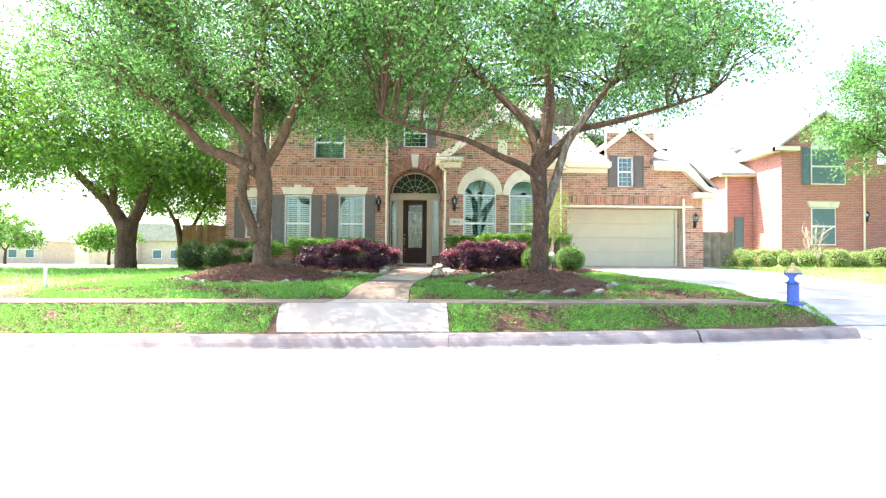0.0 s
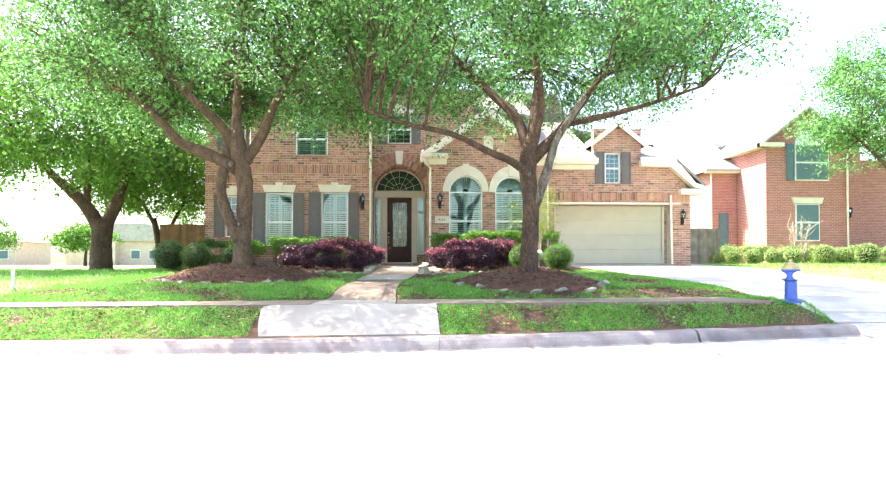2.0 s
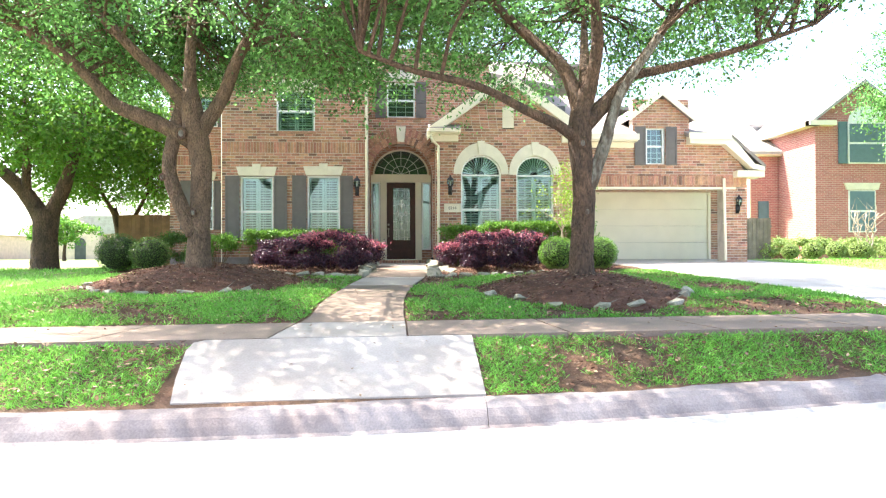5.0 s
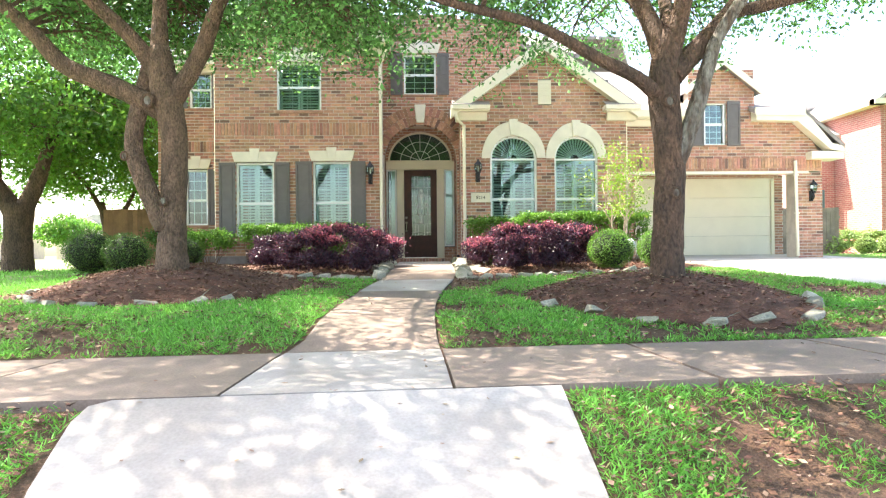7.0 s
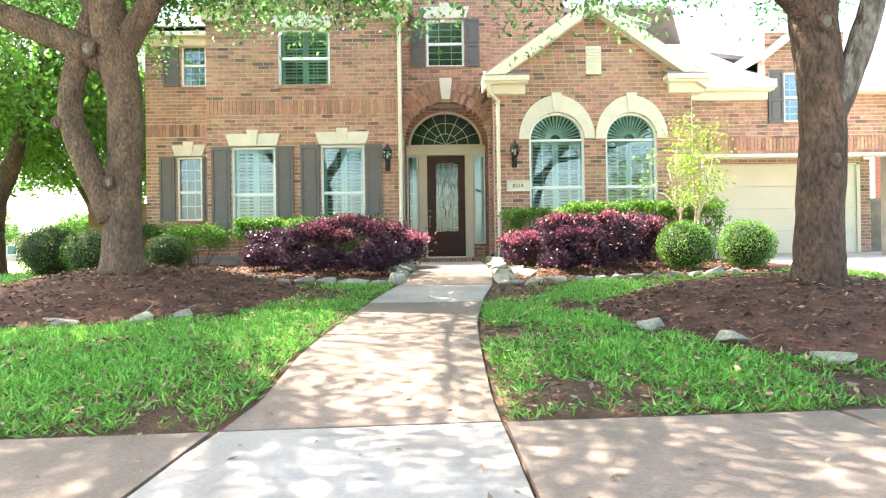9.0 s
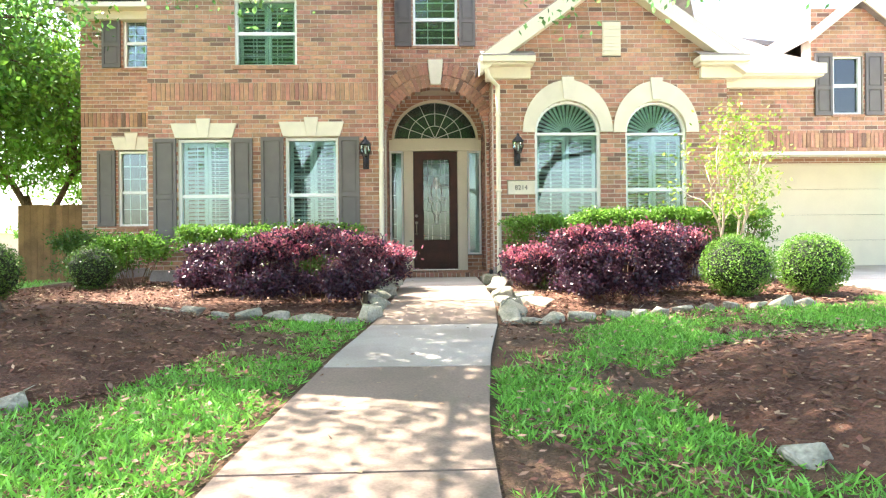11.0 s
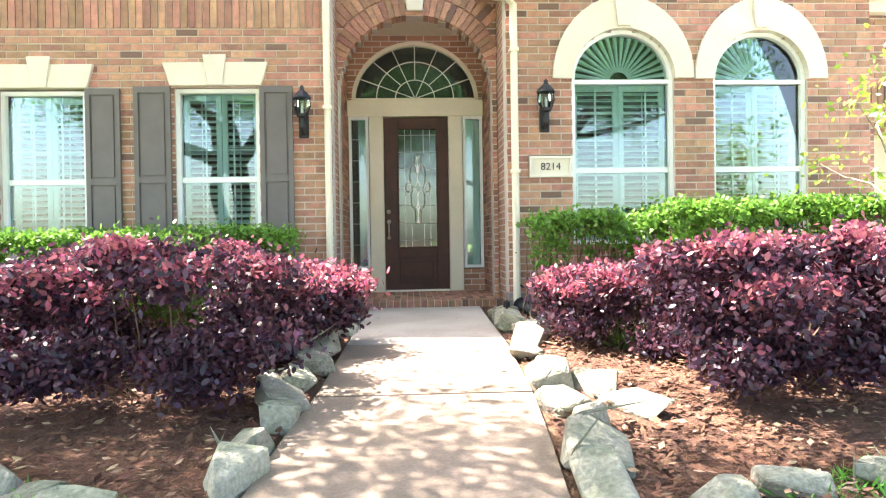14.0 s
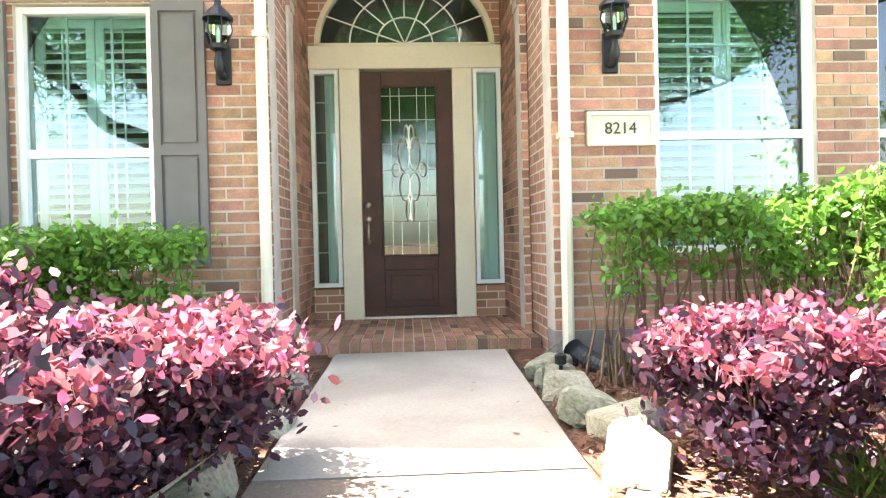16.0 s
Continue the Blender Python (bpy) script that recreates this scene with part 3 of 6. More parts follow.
# entry wall with its arch
brick_wall("entry", -0.98, 1.02, Y_E, 1.03, 7.6, [arch(0, 0.96, 3.72, 0.96, 0), rect(-0.42, 0.43, 5.46, 6.55)], 0.22)
# gabled front on the right
right_holes = [arch(2.325, 0.585, 3.66, 0.56, 1.75), arch(3.91, 0.55, 3.65, 0.55, 1.75), rect(2.96, 3.29, 5.0, 5.6), rect(1.24, 1.73, 2.53, 2.78), *apex(1.0, 5.2, 4.95, 6.45)]
brick_wall("right", 1.0, 5.2, Y_R, 1.25, 6.4, right_holes, 0.25, near=(1.0, 3.4, 1.5, 4.3))
# garage front
brick_wall("garage", 5.2, 10.56, Y_G, 3.33, 6.0, [rect(7.40, 8.0, 4.0, 5.15), *outside(lambda z: 5.2 if z < 4.55 else 7.0, lambda z: 10.56 if z < 3.7 else (10.56 - (z - 3.7) * 0.6 if z < 4.75 else 8.75))], 0.3, soldier=((3.40, 3.68),))
column = brick_wall("column", 9.9, 10.56, Y_G, 1.03, 3.33, [], 0.55)
brick_wall("garage_left", 5.2, 5.56, Y_G, 1.03, 3.33, [], 2.1)
brick_wall("garage_jamb", 10.42, 10.68, 24.44, 1.03, 3.5, [], 0.25)
in_house("lintel_bricks", box(bmesh.new(), 5.56, 10.42, 24.40, 24.6, 3.37, 3.62), M_COURSED)
in_house("garage_ceiling", box(bmesh.new(), 5.3, 10.6, Y_G + 0.3, 24.6, 3.6, 3.66), M_TRIM)
in_house("beam_trim", box(bmesh.new(), 5.2, 10.2, Y_G - 0.02, Y_G + 0.3, 3.27, 3.33), M_TRIM)
# foundations, side and back walls, dark backing behind the windows
bm = bmesh.new()
for a, b, y, t in ((-5.12, -0.96, Y_L, 0.25), (-7.15, -5.12, Y_W, 0.25), (1.0, 5.2, Y_R, 0.25)):
    box(bm, a, b, y + 0.002, y + t, 0.6, 1.25)
in_house("foundation", bm, M_KERB, "grey concrete foundation")
in_house("side_wall", box(bmesh.new(), -5.12, -4.9, Y_L + 0.25, 24.5, 0.6, 6.7), M_COURSED)
in_house("side_wall", box(bmesh.new(), -1.2, -0.985, Y_L + 0.25, 24.5, 0.6, 7.0), M_COURSED)
in_house("side_wall", box(bmesh.new(), 1.03, 1.25, Y_R + 0.25, 24.5, 0.6, 5.0), M_COURSED)
in_house("side_wall", box(bmesh.new(), 4.95, 5.2, Y_R + 0.25, 24.5, 0.6, 4.9), M_COURSED)
in_house("side_wall", box(bmesh.new(), -7.15, -6.9, Y_W + 0.25, 34, 0.6, 6.5), M_COURSED)
in_house("side_wall", box(bmesh.new(), 10.45, 10.7, 24.7, 34, 0.6, 4.0), M_COURSED)
in_house("side_wall", box(bmesh.new(), -7.15, 10.7, 34, 34.25, 0.6, 6.5), M_COURSED)
# added sheets and a floor, coloured dark for the unlit rooms behind the glass
in_house("dark_backing", box(bmesh.new(), -6.9, -1.2, 24.6, 24.7, 0.6, 6.6), M_DARK)
in_house("dark_backing", box(bmesh.new(), 1.25, 5.2, 23.4, 23.5, 0.6, 6.0), M_DARK)
in_house("dark_backing", box(bmesh.new(), -1.2, 1.25, 26.0, 26.1, 0.6, 7.6), M_DARK)
in_house("dark_backing", box(bmesh.new(), 5.3, 10.4, 25.4, 25.5, 0.6, 6.0), M_DARK)
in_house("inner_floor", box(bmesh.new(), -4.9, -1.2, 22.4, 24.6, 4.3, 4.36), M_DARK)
brick_wall("entry_upper", 1.02, 2.7, Y_E, 4.9, 7.5, [], 0.22)


def slab_roof(corners, thick=0.12, parent=None):
    bm = bmesh.new()
    a = [bm.verts.new(p) for p in corners]
    b = [bm.verts.new((p[0], p[1], p[2] - thick)) for p in corners]
    bm.faces.new(a)
    bm.faces.new(b[::-1])
    k = len(a)
    for i in range(k):
        bm.faces.new((a[i], b[i], b[(i + 1) % k], a[(i + 1) % k]))
    return in_house("roof", bm, M_ROOF, "weathered grey-brown shingle roof")


def gable_roof(lo, hi, y0, y1, ze, za, over=0.25):
    mid, s = (lo + hi) / 2, (za - ze) / ((hi - lo) / 2)
    a, b = lo - over, hi + over
    zl = ze - over * s
    slab_roof([(a, y0, zl + 0.16), (mid, y0, za + 0.16), (mid, y1, za + 0.16), (a, y1, zl + 0.16)])
    slab_roof([(mid, y0, za + 0.16), (b, y0, zl + 0.16), (b, y1, zl + 0.16), (mid, y1, za + 0.16)])
    for p, q in (((a, zl), (mid, za)), ((b, zl), (mid, za))):
        in_house("bargeboard", prism(bmesh.new(), [(p[0], p[1] - 0.18), (q[0], q[1] - 0.16), (q[0], q[1] + 0.14), (p[0], p[1] + 0.12)], y0 - 0.03, y0 + 0.24), M_TRIM)


gable_roof(-5.12, -0.96, Y_L - 0.22, 30, 6.75, 8.6)
gable_roof(1.0, 5.2, Y_R - 0.22, 28, 4.98, 6.45)


def eave_return(x0, x1, y, z0, z1):
    """A boxed cornice with a moulding and a gutter edge at the foot of a gable."""
    bm = box(bmesh.new(), x0 + 0.10, x1 - 0.06, y - 0.10, y + 0.2, z0, z0 + 0.2)
    box(bm, x0 + 0.03, x1 - 0.02, y - 0.26, y + 0.2, z0 + 0.2, z0 + 0.24)
    box(bm, x0, x1, y - 0.30, y + 0.2, z0 + 0.24, z1)
    in_house("eave_return", bm, M_TRIM, "cream boxed cornice", bevel=0.01)
    slab_roof([(x0, y - 0.3, z1 + 0.02), (x1, y - 0.3, z1 + 0.02), (x1, y, z1 + 0.16), (x0, y, z1 + 0.16)], 0.02)


eave_return(0.78, 1.72, Y_R, 4.58, 4.93)
eave_return(4.6, 5.5, Y_R, 4.58, 4.93)
eave_return(-1.62, -0.74, Y_L, 6.28, 6.68)
eave_return(-5.3, -4.5, Y_L, 6.25, 6.62)
# eaves of the wing and of the garage
bm = box(bmesh.new(), -7.45, -5.1, Y_W - 0.35, Y_W + 0.1, 6.42, 6.62)
box(bm, -7.35, -5.1, Y_W - 0.12, Y_W + 0.1, 6.25, 6.42)
in_house("eave", bm, M_TRIM, bevel=0.01)
bm = box(bmesh.new(), 5.2, 7.05, Y_G - 0.35, Y_G + 0.3, 4.66, 4.82)
box(bm, 5.2, 7.0, Y_G - 0.14, Y_G + 0.1, 4.5, 4.66)
in_house("eave", bm, M_TRIM, bevel=0.01)
in_house("eave", prism(bmesh.new(), [(8.66, 4.62), (9.75, 4.60), (10.62, 3.86), (10.98, 3.80), (10.98, 3.95), (10.66, 4.02), (9.95, 4.86), (8.66, 4.88)], Y_G - 0.3, Y_G + 0.02), M_TRIM)
in_house("eave", box(bmesh.new(), 10.12, 10.98, Y_G - 0.28, Y_G + 0.3, 3.62, 3.82), M_TRIM, bevel=0.01)
slab_roof([(8.6, Y_G - 0.3, 4.92), (9.95, Y_G - 0.3, 4.90), (9.6, 26, 6.4), (8.6, 26, 6.4)])
slab_roof([(9.95, Y_G - 0.3, 4.92), (11.0, Y_G - 0.3, 4.0), (11.0, 30, 4.0), (9.6, 26, 6.4)])
slab_roof([(5.2, Y_G - 0.35, 4.86), (7.05, Y_G - 0.35, 4.86), (7.05, 27, 7.2), (5.2, 27, 7.2)])
slab_roof([(6.9, Y_G - 0.2, 5.5), (7.85, Y_G - 0.2, 6.25), (7.85, 27, 6.25), (6.9, 27, 5.5)])
slab_roof([(7.85, Y_G - 0.2, 6.25), (8.85, Y_G - 0.2, 5.45), (8.85, 27, 5.45), (7.85, 27, 6.25)])
slab_roof([(-7.5, Y_W - 0.35, 6.64), (-5.1, Y_W - 0.35, 6.64), (-3.0, 28, 8.9), (-4.5, 28, 8.9)])
slab_roof([(-1.3, Y_E - 0.3, 7.5), (5.2, Y_E + 1.5, 6.9), (5.2, 28, 8.6), (-1.3, 28, 9.0)])
slab_roof([(-4.5, 28, 8.9), (7, 28, 8.7), (11, 34.4, 4.4), (-7.5, 34.4, 6.5)])
slab_roof([(5.2, 26.9, 7.2), (9.6, 26, 6.4), (11, 34.4, 4.4), (5.2, 34.4, 5.5)])
in_house("fascia", box(bmesh.new(), 5.2, 7.07, Y_G - 0.40, Y_G - 0.352, 4.70, 4.88), M_TRIM)
in_house("fascia", box(bmesh.new(), 8.62, 9.93, Y_G - 0.35, Y_G - 0.302, 4.74, 4.94), M_TRIM)
for a, b in ((6.86, 5.44), (8.89, 5.40)):
    in_house("bargeboard", prism(bmesh.new(), [(a, b - 0.14), (7.85, 6.07), (7.85, 6.28), (a, b + 0.06)], Y_G - 0.24, Y_G - 0.201), M_TRIM)
in_house("gable_vent", box(bmesh.new(), 2.96, 3.29, Y_R - 0.02, Y_R + 0.05, 5.0, 5.6), M_TRIM)
for i in range(9):
    bm = prism(bmesh.new(), [(2.98, 5.03 + i * 0.061), (3.27, 5.03 + i * 0.061), (3.27, 5.075 + i * 0.061), (2.98, 5.075 + i * 0.061)], Y_R - 0.035, Y_R - 0.021)
    in_house("vent_slat", bm, M_TRIM)


# ---- windows, shutters and doors ----


def hood(cx, w, z, y, parent):
    """A cast stone lintel with splayed ends and a raised key."""
    bm = prism(bmesh.new(), [(cx - w / 2, z), (cx + w / 2, z), (cx + w / 2 + 0.08, z + 0.26), (cx - w / 2 - 0.08, z + 0.26)], y - 0.05, y + 0.05)
    prism(bm, [(cx - 0.08, z), (cx + 0.08, z), (cx + 0.13, z + 0.34), (cx - 0.13, z + 0.34)], y - 0.07, y - 0.051)
    return part("lintel", bm, M_STONE, parent, "cream cast stone lintel", bevel=0.006)


def side_shutter(x0, x1, z0, z1, y, parent, mat):
    """A two-panel board shutter."""
    bm = box(bmesh.new(), x0, x1, y - 0.03, y - 0.009, z0, z1)
    cut = z0 + (z1 - z0) * 0.44
    w = 0.05
    for a, b in ((x0, x0 + w), (x1 - w, x1)):
        box(bm, a, b, y - 0.05, y - 0.031, z0, z1)
    for a, b in ((z0, z0 + 0.07), (cut - 0.035, cut + 0.035), (z1 - 0.07, z1)):
        box(bm, x0 + w, x1 - w, y - 0.05, y - 0.031, a, b)
    for a, b in ((z0 + 0.09, cut - 0.055), (cut + 0.055, z1 - 0.09)):
        box(bm, x0 + w + 0.02, x1 - w - 0.02, y - 0.042, y - 0.031, a, b)
    return part("shutter", bm, mat, parent, "dark grey panelled shutter")


def window(name, x0, x1, z0, z1, y, label, cols=3, rise=0.0, lintel=0.0, shutters=(), rows=6, plantation=True, mat=M_SHUTTER, split=0.45):
    ob = thing(name, ((x0 + x1) / 2, y, z0), label, "window", kind="structure")
    add = lambda o: under(o, ob)
    f, yi = 0.045, y + 0.10
    cx, half = (x0 + x1) / 2, (x1 - x0) / 2
    bm = bmesh.new()
    box(bm, x0, x0 + f, yi - 0.06, yi + 0.05, z0, z1)
    box(bm, x1 - f, x1, yi - 0.06, yi + 0.05, z0, z1)
    box(bm, x0 + f, x1 - f, yi - 0.06, yi + 0.05, z0, z0 + f)
    box(bm, x0 + f, x1 - f, yi - 0.06, yi + 0.05, z1 - f, z1)
    add(part("window_frame", bm, M_WHITE))
    zm = z0 + (z1 - z0) * split
    add(part("meeting_rail", box(bmesh.new(), x0 + f, x1 - f, yi - 0.03, yi + 0.03, zm - 0.03, zm + 0.03), M_WHITE))
    for a, b in ((z0 + f, zm - 0.03), (zm + 0.03, z1 - f)):
        g = add(part("pane", box(bmesh.new(), x0 + f, x1 - f, yi - 0.003, yi + 0.003, a, b), M_GLASS))
        g.visible_shadow = False
        m = max(2, int(round(rows * (b - a) / (z1 - z0))))
        bars = bmesh.new()
        for i in range(1, cols):
            x = x0 + (x1 - x0) * i / cols
            box(bars, x - 0.009, x + 0.009, yi + 0.006, yi + 0.016, a, b)
        for i in range(1, m):
            z = a + (b - a) * i / m
            box(bars, x0 + f, x1 - f, yi + 0.017, yi + 0.025, z - 0.009, z + 0.009)
        add(part("glazing_bars", bars, M_WHITE))
    add(part("window_sill", box(bmesh.new(), x0 - 0.03, x1 + 0.03, y - 0.03, yi - 0.06, z0 - 0.05, z0), M_BRICKS))
    if rise:
        ring, fan = bmesh.new(), bmesh.new()
        n = 20
        pts = [(math.cos(math.pi * i / n), math.sin(math.pi * i / n)) for i in range(n + 1)]
        for (a, b), (c, d) in zip(pts, pts[1:]):
            prism(ring, [(cx + a * half, z1 + b * rise), (cx + c * half, z1 + d * rise), (cx + c * (half - f), z1 + d * (rise - f)), (cx + a * (half - f), z1 + b * (rise - f))], yi - 0.06, yi + 0.05)
        add(part("arched_frame", ring, M_WHITE))
        for i in range(1, 19):
            a = math.pi * i / 19
            c, s = math.cos(a), math.sin(a)
            tube(fan, [(cx + 0.12 * c, yi + 0.05, z1 + 0.12 * s), (cx + (half - f) * c, yi + 0.05, z1 + (rise - f) * s)], [0.012, 0.026], 5)
        lathe_pts = [(cx + 0.13 * c, yi + 0.05, z1 + 0.13 * s) for c, s in pts]
        tube(fan, lathe_pts, [0.02] * len(lathe_pts), 5)
        add(part("sunburst_shade", fan, M_LOUVRE, None, "pleated white sunburst shade"))
        g = add(part("arched_pane", prism(bmesh.new(), [(cx + c * (half - f), z1 + s * (rise - f)) for c, s in pts], yi - 0.003, yi + 0.003), M_GLASS))
        g.visible_shadow = False
        hoodm = bmesh.new()
        for (a, b), (c, d) in zip(pts, pts[1:]):
            prism(hoodm, [(cx + a * half, z1 + b * rise), (cx + c * half, z1 + d * rise), (cx + c * (half + 0.22), z1 + d * (rise + 0.36)), (cx + a * (half + 0.22), z1 + b * (rise + 0.36))], y - 0.05, y + 0.05)
        prism(hoodm, [(cx - 0.07, z1 + rise + 0.02), (cx + 0.07, z1 + rise + 0.02), (cx + 0.11, z1 + rise + 0.41), (cx - 0.11, z1 + rise + 0.41)], y - 0.08, y - 0.051)
        add(part("stone_arch", hoodm, M_STONE, None, "smooth cream cast stone arch"))
    if plantation:
        yb = yi + 0.09
        mid = (x0 + x1) / 2
        for a, b in ((x0 + f, mid - 0.004), (mid + 0.004, x1 - f)):
            bm = bmesh.new()
            for p, q in ((a, a + 0.06), (b - 0.06, b)):
                box(bm, p, q, yb, yb + 0.03, z0, z1)
            for p, q in ((z0, z0 + 0.1), (zm - 0.05, zm + 0.05), (z1 - 0.1, z1)):
                box(bm, a + 0.06, b - 0.06, yb, yb + 0.03, p, q)
            box(bm, (a + b) / 2 - 0.006, (a + b) / 2 + 0.006, yb - 0.035, yb - 0.025, z0 + 0.12, z1 - 0.12)
            add(part("plantation_shutter", bm, M_LOUVRE, None, "white interior louvred shutter"))
            z = z0 + 0.14
            slats = bmesh.new()
            while z < z1 - 0.1:
                if abs(z - zm) > 0.08:
                    s = [slats.verts.new(p) for p in ((a + 0.06, yb - 0.022, z - 0.018), (b - 0.06, yb - 0.022, z - 0.018), (b - 0.06, yb + 0.05, z + 0.022), (a + 0.06, yb + 0.05, z + 0.022))]
                    t = [slats.verts.new(v.co + Vector((0, -0.004, 0.008))) for v in s]
                    slats.faces.new(s)
                    slats.faces.new(t[::-1])
                    for i in range(4):
                        slats.faces.new((s[i], t[i], t[(i + 1) % 4], s[(i + 1) % 4]))
                z += 0.072
            tagged(add(part("slats", slats, M_LOUVRE)), kind="stuff")
    if lintel:
        under(hood(cx, lintel, z1 + 0.02, y, None), ob)
    for a, b, c, d in shutters:
        under(side_shutter(a, b, c, d, y - 0.006, None, mat), ob)
    return ob


window("window_1", -4.60, -3.67, 1.74, 3.57, Y_L, "white sash window with louvred blinds and grey shutters", lintel=1.0, shutters=((-5.02, -4.62, 1.74, 3.58), (-3.65, -3.28, 1.74, 3.58)))
window("window_2", -2.70, -1.77, 1.74, 3.59, Y_L, "white sash window with louvred blinds and grey shutters", lintel=1.0, shutters=((-3.13, -2.73, 1.76, 3.60), (-1.75, -1.39, 1.76, 3.60)))
window("window_3", -3.58, -2.48, 4.86, 6.08, Y_L, "upper sash window in brick with grey-blue frame", lintel=1.15, split=0.5)
window("window_4", -6.42, -5.83, 2.10, 3.62, Y_W, "narrow sash window with grey shutters in the set-back wing", cols=3, lintel=0.66, shutters=((-6.82, -6.46, 2.10, 3.63), (-5.80, -5.55, 2.10, 3.63)), plantation=False)
window("window_5", -6.29, -5.70, 5.30, 6.34, Y_W, "narrow upper sash window with dark shutters", cols=3, shutters=((-6.70, -6.33, 5.30, 6.36), (-5.67, -5.45, 5.30, 6.36)), plantation=False, split=0.5)
window("window_6", -0.42, 0.43, 5.47, 6.54, Y_E, "upper window of small panes with grey shutters above the arch", lintel=0.95, shutters=((-0.77, -0.45, 5.46, 6.56), (0.46, 0.77, 5.46, 6.56)), cols=3, rows=6, plantation=False, split=0.5)
window("window_7", 1.74, 2.91, 1.78, 3.64, Y_R, "tall arched window with sunburst top and louvred blinds", cols=4, rise=0.56)
window("window_8", 3.36, 4.46, 1.78, 3.63, Y_R, "tall arched window with sunburst top and louvred blinds", cols=4, rise=0.55)
window("window_9", 7.42, 7.98, 4.02, 5.13, Y_G, "small window with grey shutters above the garage", cols=3, rows=6, shutters=((7.06, 7.39, 4.0, 5.16), (8.02, 8.36, 4.0, 5.16)), plantation=False, split=0.5)

# arch ring over the entry
for i in range(43):
    a, b = math.pi * i / 43 + 0.005, math.pi * (i + 1) / 43 - 0.005
    mid = (a + b) / 2
    if 20 <= i <= 22:
        continue
    for r0, r1 in ((0.96, 1.19), (1.205, 1.44)):
        if abs(math.cos(mid)) * (r1 - 0.05) > 1.02:
            continue
        bm = prism(bmesh.new(), [(r * math.cos(t), 3.72 + r * math.sin(t)) for r, t in ((r0, a), (r1, a), (r1, b), (r0, b))], Y_E - 0.03, Y_E + 0.2)
        in_house("arch_brick", bm, M_BRICK)
in_house("keystone", prism(bmesh.new(), [(-0.10, 4.72), (0.10, 4.72), (0.15, 5.2), (-0.15, 5.2)], Y_E - 0.07, Y_E + 0.1), M_STONE, "cream cast stone keystone", bevel=0.01)
# porch
for s in (-1, 1):
    wall = in_house("porch_wall", box(bmesh.new(), min(s * 0.965, s * 1.0), max(s * 0.965, s * 1.0), Y_E + 0.22, Y_D, 1.14, 4.9), M_MORTAR)
    for i in range(46):
        z, y = 1.146 + i * COURSE, Y_E + 0.23 - (0.1 if i % 2 else 0)
        while y < Y_D - 0.02:
            lo, hi = max(y, Y_E + 0.226), min(y + BRICK - 0.012, Y_D - 0.005)
            if hi - lo > 0.03:
                part("brick", box(bmesh.new(), min(s * 0.957, s * 0.965), max(s * 0.957, s * 0.965), lo, hi, z, z + COURSE - 0.012), M_BRICK, wall)
            y += BRICK
in_house("porch_ceiling", box(bmesh.new(), -0.97, 0.97, Y_E + 0.22, Y_D, 4.78, 4.84), M_TRIM)
porch = in_house("porch_floor", box(bmesh.new(), -0.98, 1.0, 22.42, Y_D + 0.1, 0.9, 1.126), M_MORTAR, "brick porch floor with a rowlock edge")
for r in range(7):
    y0 = 22.40 + r * 0.235
    for i in range(24):
        x = -0.97 + i * 0.082
        part("paver", box(bmesh.new(), x + 0.005, x + 0.077, y0 + (0 if r else -0.0), y0 + 0.225, 0.95 if r == 0 else 1.127, 1.136), M_BRICK, porch)
# wall round the door, cream frame, fanlight
bm = bmesh.new()
n = 24
for i in range(n):
    a, b = math.pi * i / n, math.pi * (i + 1) / n
    prism(bm, [(0.90 * math.cos(a), 3.84 + 0.83 * math.sin(a)), (0.90 * math.cos(b), 3.84 + 0.83 * math.sin(b)), (1.3 * math.cos(b), 3.84 + 1.3 * math.sin(b)), (1.3 * math.cos(a), 3.84 + 1.3 * math.sin(a))], Y_D, Y_D + 0.1)
in_house("brick_surround", bm, M_COURSED)
in_house("brick_surround", box(bmesh.new(), -0.96, -0.66, Y_D - 0.02, Y_D + 0.1, 1.12, 1.44), M_COURSED)
in_house("brick_surround", box(bmesh.new(), 0.66, 0.96, Y_D - 0.02, Y_D + 0.1, 1.12, 1.44), M_COURSED)
entry = thing("door_1", (0, Y_D, 1.15), "dark mahogany front door with leaded glass, sidelights and fanlight", "door", kind="structure")
bm = bmesh.new()
for a, b in ((-0.66, -0.46), (0.46, 0.66)):
    box(bm, a, b, Y_D - 0.07, Y_D + 0.08, 1.13, 3.62)
box(bm, -0.96, 0.96, Y_D - 0.07, Y_D + 0.08, 3.62, 3.85)
under(part("door_frame", bm, M_TRIM, None, "cream painted door frame", bevel=0.006), entry)
